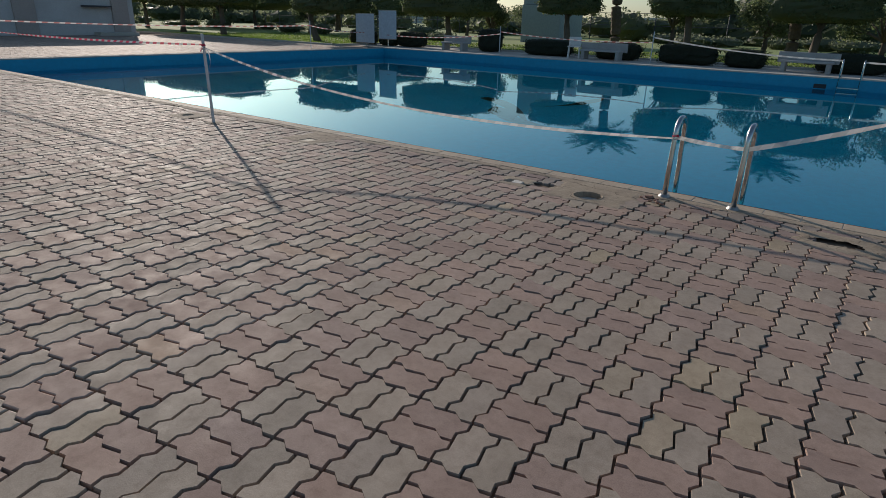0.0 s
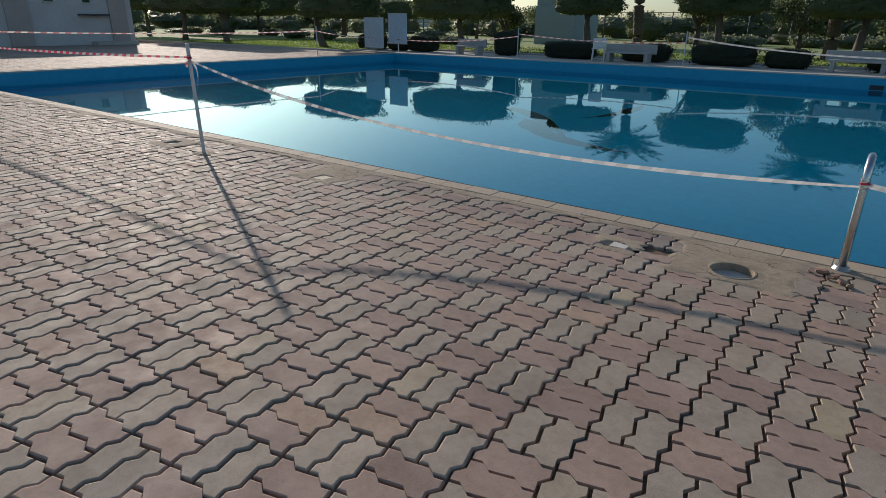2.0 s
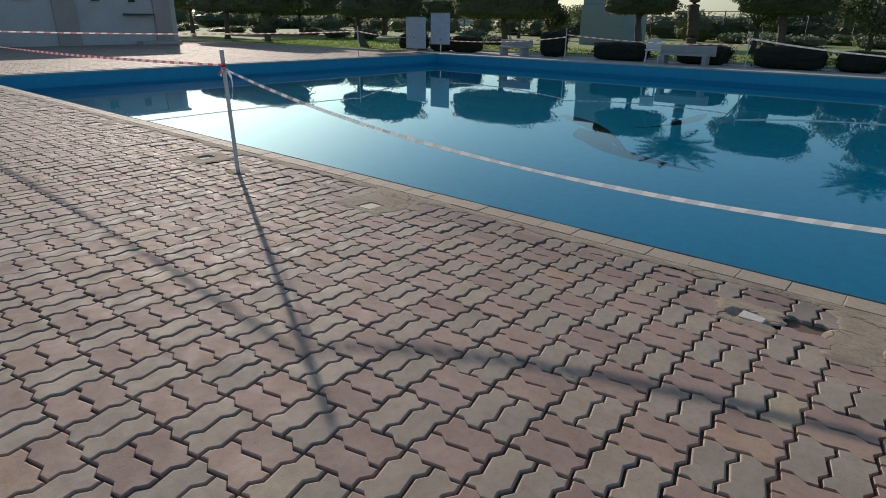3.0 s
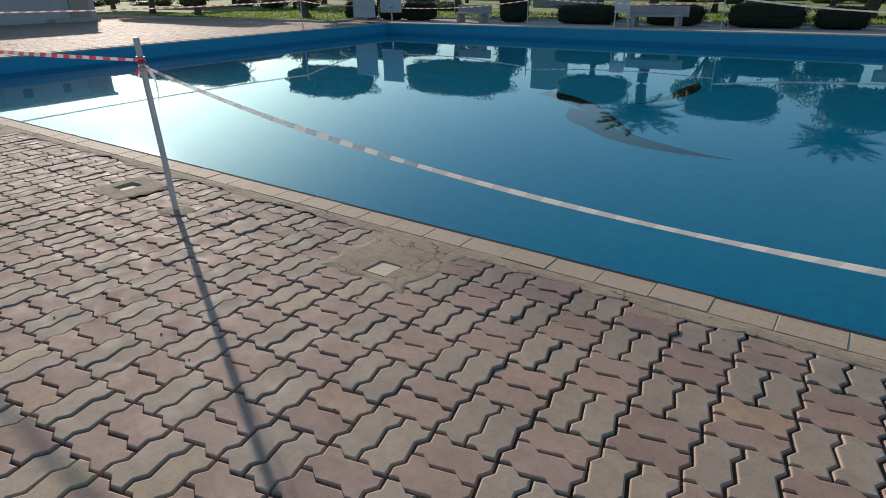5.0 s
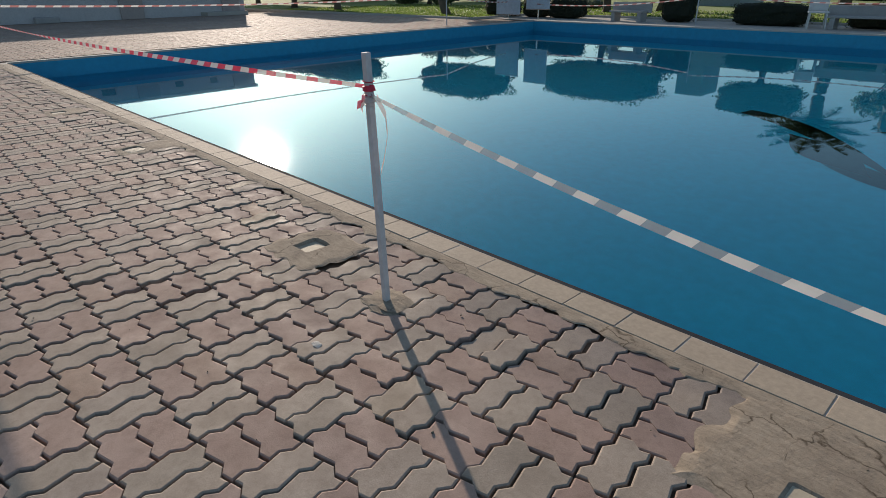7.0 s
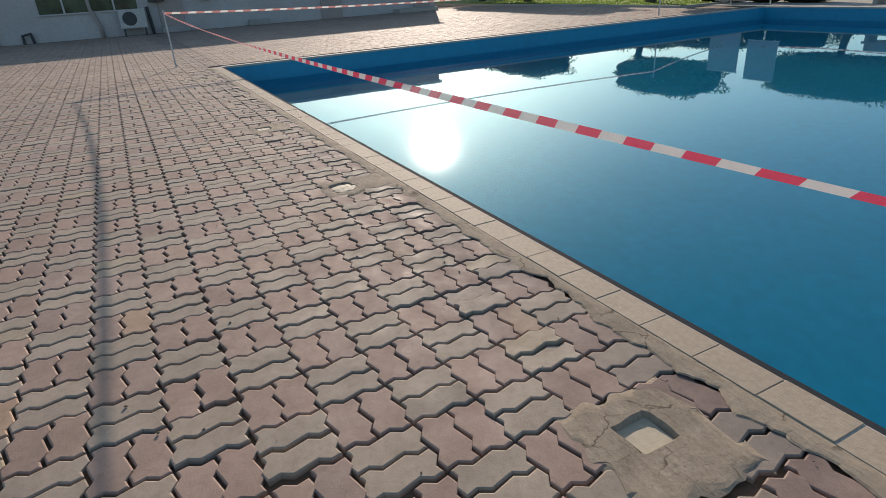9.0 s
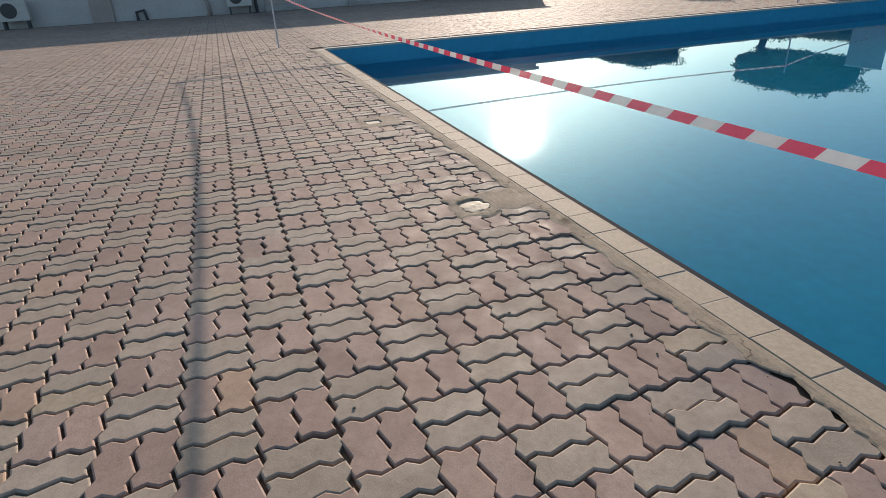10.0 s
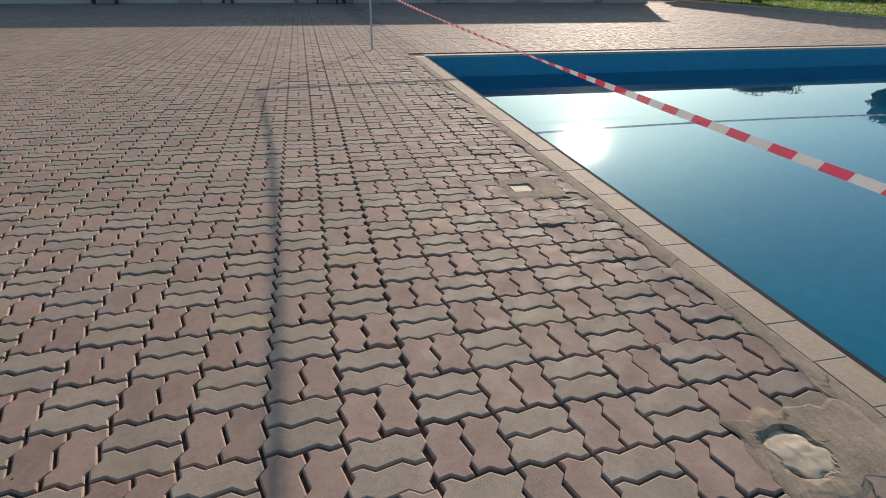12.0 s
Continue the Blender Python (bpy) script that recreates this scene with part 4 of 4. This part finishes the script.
# pool ladders
def ladder(x, y, sign_y, h=0.575):
    e = tagged(empty("pool_ladder", x, y), "stainless steel pool ladder with two arched handrails", "ladder", "pool ladders")
    for sx in (-0.243, 0.243):
        pts = [(sx, 0, 0), (sx, sign_y * 0.012, h * 0.45), (sx, sign_y * 0.035, h - 0.11)]
        pts += [(sx, sign_y * (0.14 - 0.105 * math.cos(a)), h - 0.105 + 0.105 * math.sin(a)) for a in np.linspace(0.3, math.pi, 9)]
        pts += [(sx, sign_y * 0.25, 0.3), (sx, sign_y * 0.265, 0.18), (sx, sign_y * 0.265, -1.2)]
        rail = part("handrail", tube(pts, 0.0195, 14), STEEL, e, smooth=True)
        b2 = bmesh.new()
        bmesh.ops.create_cone(b2, cap_ends=True, segments=20, radius1=0.044, radius2=0.032, depth=0.018, matrix=Matrix.Translation((sx, 0, 0.012)))
        part("base_flange", b2, DULL_STEEL, rail)
    for z in (-0.25, -0.55, -0.85, -1.15):
        part("tread", boxed(-0.243, 0.243, sign_y * 0.265 - 0.04, sign_y * 0.265 + 0.04, z - 0.015, z + 0.015, bevel=0.006), STEEL, e)
    return e


ladder(-0.703, 4.457, 1)
ribbon = tagged(empty("tape_knot", -0.946, 4.49, 0.45), "scrap of red tape knotted round the ladder rail", "barrier tape")
wrap("red_wrap", -0.946, 4.4905, 0.455, 0.0235, 0.03, TAPE_RED, ribbon)
wrap("white_wrap", -0.946, 4.4895, 0.43, 0.0235, 0.02, TAPE_FADED, ribbon)
ladder(-0.82, 19.75, -1, 0.46)


# repairs in the paving
def cement_patch(x0, x1, y0, y1, lid=None, gap=None, hole=None, rubble=None, label="rough cement repair among the pavers with a pale square lid"):
    """A thin uneven cement skin with ragged rim; gap: a jagged break (x, y, rx, ry); hole: a round opening (x, y, r); rubble: a crumbled hollow (x, y, rx, ry)."""
    e = tagged(empty("cement_patch", (x0 + x1) / 2, (y0 + y1) / 2), label, "repair patch", "repairs beside the coping")
    b2 = bmesh.new()
    nx, ny = max(18, int((x1 - x0) / 0.012)), max(18, int((y1 - y0) / 0.012))
    cx, cy = (x0 + x1) / 2, (y0 + y1) / 2
    hx, hy = (lid[0] - cx, lid[1] - cy) if lid else (9, 9)
    g, cut = [], set()
    for i in range(nx + 1):
        row = []
        for j in range(ny + 1):
            u, w = i / nx - 0.5, j / ny - 0.5
            edge = max(abs(u), abs(w)) * 2
            px = u * (x1 - x0 + 0.04) + 0.05 * noise.noise(Vector((x0 * 3 + u * 7, w * 7, 0.3))) * edge ** 2
            py = w * (y1 - y0 + 0.03) + 0.04 * noise.noise(Vector((u * 7, w * 7, x0))) * edge ** 2
            z = 0.0034 + 0.0010 * noise.noise(Vector((px * 7, py * 7, x0))) + 0.0005 * noise.noise(Vector((px * 45, py * 22, x0))) - 0.0058 * max(0.0, (edge - 0.8) / 0.2) ** 2
            if lid and lid[3] and abs(px - hx) < lid[2] and abs(py - hy) < lid[2]:
                z -= lid[3] + 0.004
            if rubble:
                d = math.hypot((px + cx - rubble[0]) / rubble[2], (py + cy - rubble[1]) / rubble[3]) + 0.35 * noise.noise(Vector((px * 14, py * 14, 1.5)))
                z -= 0.016 * (1 - ease(d, 0.8, 1.05)) - 0.004 * noise.noise(Vector((px * 30, py * 30, 6.0))) * (1 - ease(d, 0.9, 1.2))
            if gap:
                dx, dy = (px + cx - gap[0]) / gap[2], (py + cy - gap[1]) / gap[3]
                if dx * dx + dy * dy < 1 + 1.1 * noise.noise(Vector((px * 22, py * 22, 4.0))):
                    cut.add((i, j))
            if hole and math.hypot(px + cx - hole[0], py + cy - hole[1]) < hole[2]:
                cut.add((i, j))
            row.append(b2.verts.new((px, py, z)))
        g.append(row)
    for i in range(nx):
        for j in range(ny):
            if not {(i, j), (i + 1, j), (i + 1, j + 1), (i, j + 1)} & cut:
                b2.faces.new((g[i][j], g[i + 1][j], g[i + 1][j + 1], g[i][j + 1]))
    bmesh.ops.delete(b2, geom=[q for q in b2.verts if not q.link_faces], context="VERTS")
    part("cement", b2, CEMENT, e)
    if lid:
        h = lid[2] * 0.95
        b3 = boxed(-h, h, -h, h, -0.018, 0.0034 - lid[3], bevel=0.002)
        for q in b3.verts:
            q.co.z += 0.02 * q.co.x - 0.015 * q.co.y
            q.co += Vector((hx, hy, 0))
        part("lid", b3, TILE_LID, e, "pale square stone lid")
    return e


cement_patch(*PATCHES[0], (-4.485, 4.055, 0.062, 0.003))
cement_patch(*PATCHES[1], (-6.772, 4.07, 0.062, 0.014))
cement_patch(*PATCHES[2], rubble=(-9.465, 4.10, 0.10, 0.085), label="crumbling cement repair with a broken pale hollow")
v2, f2 = blob(0, 0, 0, 0.085, 0.07, 0.010, 3.2, 44, 0.3, 3.0)
ob = tagged(raw("mortar_lump", v2, f2, TILE_LID), "pale yellowish mortar crumbling in the hollow", "rubble")
ob.data.polygons.foreach_set("use_smooth", [True] * len(ob.data.polygons))
ob.matrix_world = pose(-9.465, 4.10, -0.011, 2, -3, 25)
cement_patch(*PATCHES[3], (-11.70, 4.07, 0.062, 0.006))
cement_patch(*PATCHES[4], (-16.15, 4.10, 0.062, 0.006))
cement_patch(*PATCHES[5], hole=(HOLE_X, HOLE_Y, 0.104), label="rough cement repair round an open skimmer hole")
cement_patch(*PATCHES[6], rubble=(-2.02, 4.06, 0.07, 0.05), label="small crumbled cement repair holding a pale shard")
b3 = bmesh.new()
box(b3, -0.055, 0.055, -0.028, 0.028, 0.0, 0.012, bevel=0.003)
for q in b3.verts:
    q.co.y *= 1 - 6 * (q.co.x + 0.055) * (q.co.y > 0)
ob = tagged(finish("tile_shard", b3, GROUT), "pale broken tile shard tilted in the crumbled cement", "rubble")
ob.matrix_world = pose(-1.985, 4.06, -0.004, 14, -6, -12)
cement_patch(*PATCHES[7], gap=(0.2, 4.12, 0.14, 0.05), label="broken cement repair near the ladder")
e = tagged(empty("skimmer_hole", HOLE_X, HOLE_Y), "round open skimmer hole with a pale floor", "hole")
b2 = bmesh.new()
ring = [[b2.verts.new((r * math.cos(2 * math.pi * k / 32), r * math.sin(2 * math.pi * k / 32), z)) for k in range(32)] for r, z in ((0.120, 0.0035), (0.113, 0.0062), (0.106, 0.0055), (0.104, -0.02), (0.102, -0.055))]
for r0, r1 in zip(ring, ring[1:]):
    for k in range(32):
        b2.faces.new((r0[k], r0[(k + 1) % 32], r1[(k + 1) % 32], r1[k]))
part("rim", b2, CEMENT, e)
b2 = bmesh.new()
bmesh.ops.create_circle(b2, cap_ends=True, segments=32, radius=0.103, matrix=Matrix.Translation((0, 0, -0.036)))
part("bottom", b2, GROUT, e, "pale bottom of the hole")
v2, f2 = blob(0, 0, 0, 0.105, 0.085, 0.007, 3, 18, 0.35, 2.0)
ob = tagged(raw("post_footing", v2, f2, CEMENT), "rough cement smear round the foot of the post", "repair patch")
ob.matrix_world = pose(-6.055, 3.977, 0.001)
v2, f2 = blob(0, 0, 0, 0.022, 0.016, 0.004, 2.4, 12, 0.4, 5.0)
ob = tagged(raw("paint_spot", v2, f2, GROUT), "small pale dried blob stuck on a paver", "stain")
ob.matrix_world = pose(-5.98, 3.59, 0.002)

for k, (x, y, r) in enumerate(((-1.02, 4.34, 0.032), (-0.96, 4.31, 0.022), (-0.985, 4.27, 0.016), (-0.93, 4.25, 0.024), (-1.07, 4.31, 0.014), (-0.89, 4.22, 0.018))):
    v2, f2 = blob(0, 0, 0, r, r * 0.7, r * 0.38, 3.0, 8, 0.5, k * 3.1)
    ob = tagged(raw("mortar_chip", v2, f2, RUBBLE), "broken reddish chip of paver lying near the ladder", "rubble", "broken chips by the ladder")
    ob.matrix_world = pose(x, y, r * 0.3, 6, -8, 40 * k)

pieces = []
for k in range(170):
    x, y = rng.uniform(-14, 1.5), 4.42 - abs(rng.normal(0, 1.1))
    r = rng.uniform(0.0015, 0.0055)
    pieces.append(blob(x, y, 0.002, r, r * rng.uniform(0.6, 1.3), r * 0.7, 2.2, 6, 0.4, k))
v2, f2 = joined(pieces)
tagged(raw("grit", v2, f2, [SOIL]), "loose grit and bits of mortar on the pavers", "grit", kind="stuff")

# ---- small repeated pieces of the setting, last ----
edging = tagged(empty("coping", -8, POOL_Y0, 0), "beige ribbed coping tiles along the pool edge", "coping", kind="structure")


def at_coping(name, bm2, mat, label=""):
    ob = part(name, bm2, mat, edging, label)
    ob.matrix_parent_inverse = edging.matrix_world.inverted()
    return ob


def coping_run(bm2, x0, x1, y0, y1):
    return box(bm2, x0 + 0.0022, x1 - 0.0022, y0, y1, -0.03, 0.004, bevel=0.0025)


PITCH = 0.2385
tile = None
for k in range(76):
    x = -4.567 - 54 * PITCH + k * PITCH
    if tile is None:
        b2 = coping_run(bmesh.new(), 0, PITCH, 4.464, 4.604)
        for r in range(27):
            box(b2, 0.012 + r * 0.0081, 0.0155 + r * 0.0081, 4.476, 4.594, 0.003, 0.00411)
        tile = at_coping("coping_tile", b2, COPING)
        tile.location.x += x
    else:
        ob = tile.copy()
        scene.collection.objects.link(ob)
        ob.location.x += k * PITCH
        ob.location.z += rng.normal(0, 0.0008)
        ob.location.y += rng.normal(0, 0.0012)
at_coping("edge_strip", boxed(POOL_X0, POOL_X1, 4.607, 4.642, -0.03, -0.003), DARK_EDGE, "dark strip at the pool edge")
b2 = bmesh.new()
rows = []
for k in range(1300):
    x = POOL_X0 + k * 0.0155
    a, c = 4.378 + 0.035 * noise.noise(Vector((x * 8, 1, 0))) + 0.012 * noise.noise(Vector((x * 31, 2, 0))) + 0.05 * noise.noise(Vector((x * 2.3, 4, 0))), 4.454 + 0.005 * noise.noise(Vector((x * 14, 5, 0))) - 0.008 * max(0.0, noise.noise(Vector((x * 3, 9, 0))))
    rows.append([b2.verts.new((x, y, z + 0.0012 * noise.noise(Vector((x * 18, y * 18, 2))))) for y, z in ((a, -0.0012), (a + 0.008, 0.0018), ((a + c) / 2, 0.0034), (c - 0.002, 0.0030), (4.4655, 0.0005))])
for r0, r1 in zip(rows, rows[1:]):
    for q in range(4):
        b2.faces.new((r0[q], r1[q], r1[q + 1], r0[q + 1]))
at_coping("joint_strip", b2, CEMENT, "crumbling cement strip")
at_coping("tile_bed", boxed(POOL_X0, POOL_X1, 4.466, 4.607, -0.03, 0.0012), GROUT, "pale grout between the tiles")
b2 = bmesh.new()
for k in range(60):
    coping_run(b2, -17.75, -17.6, 4.62 + k * 0.25, 4.62 + (k + 1) * 0.25)
for k in range(126):
    coping_run(b2, POOL_X0 + k * 0.25, POOL_X0 + (k + 1) * 0.25, POOL_Y1, POOL_Y1 + 0.26)
tagged(at_coping("far_coping_tiles", b2, CONCRETE, "pale coping tiles on the end and far edges"), kind="stuff")

near = [c for c in modules(-52, 12, -16, 5)]
laid = [c for c in near if in_hand_laid_stretch(c[0], c[1])]
field("paver_field", [c for c in near if not in_hand_laid_stretch(c[0], c[1])], "zigzag pavers of the deck", paving, SHAPES)
outer = [c for c in modules(-62, 44, -44, 5) if not (-52 <= c[0] < 12 and -16 <= c[1])]
field("paver_field_outer", outer, "zigzag pavers of the outer deck", paving, FAR_SHAPES)
far_cells = [c for c in modules(-125, -62, -62, 71)]
field("paver_field_end", [c for c in far_cells if c[3] < 19.0 - 0.25], "zigzag pavers of the deck beyond the end of the pool", paving, FAR_SHAPES)
meshes = {}
for (kind, half), (c, v, f) in SHAPES.items():
    me = bpy.data.meshes.new("paver")
    me.from_pydata(v.tolist(), [], f)
    me.materials.append((PAVER_GREY, PAVER_PINK)[kind])
    meshes[kind, half] = me
for i, j, x, y, kind in laid:
    for half in (0, 1):
        c = SHAPES[kind, half][0]
        px, py = x + c[0], y + c[1]
        px, py = px + drift(px, py)[0], py + drift(px, py)[1]
        if covered(px, py):
            continue
        (a, e2), dz = tilt(px, py)
        ob = new("paver", meshes[kind, half])
        ob.parent = paving
        ob.matrix_parent_inverse = paving.matrix_world.inverted()
        ob.matrix_basis = pose(px + rng.normal(0, 0.0008), py + rng.normal(0, 0.0008), dz, math.degrees(e2), -math.degrees(a), rng.normal(0, 0.35))
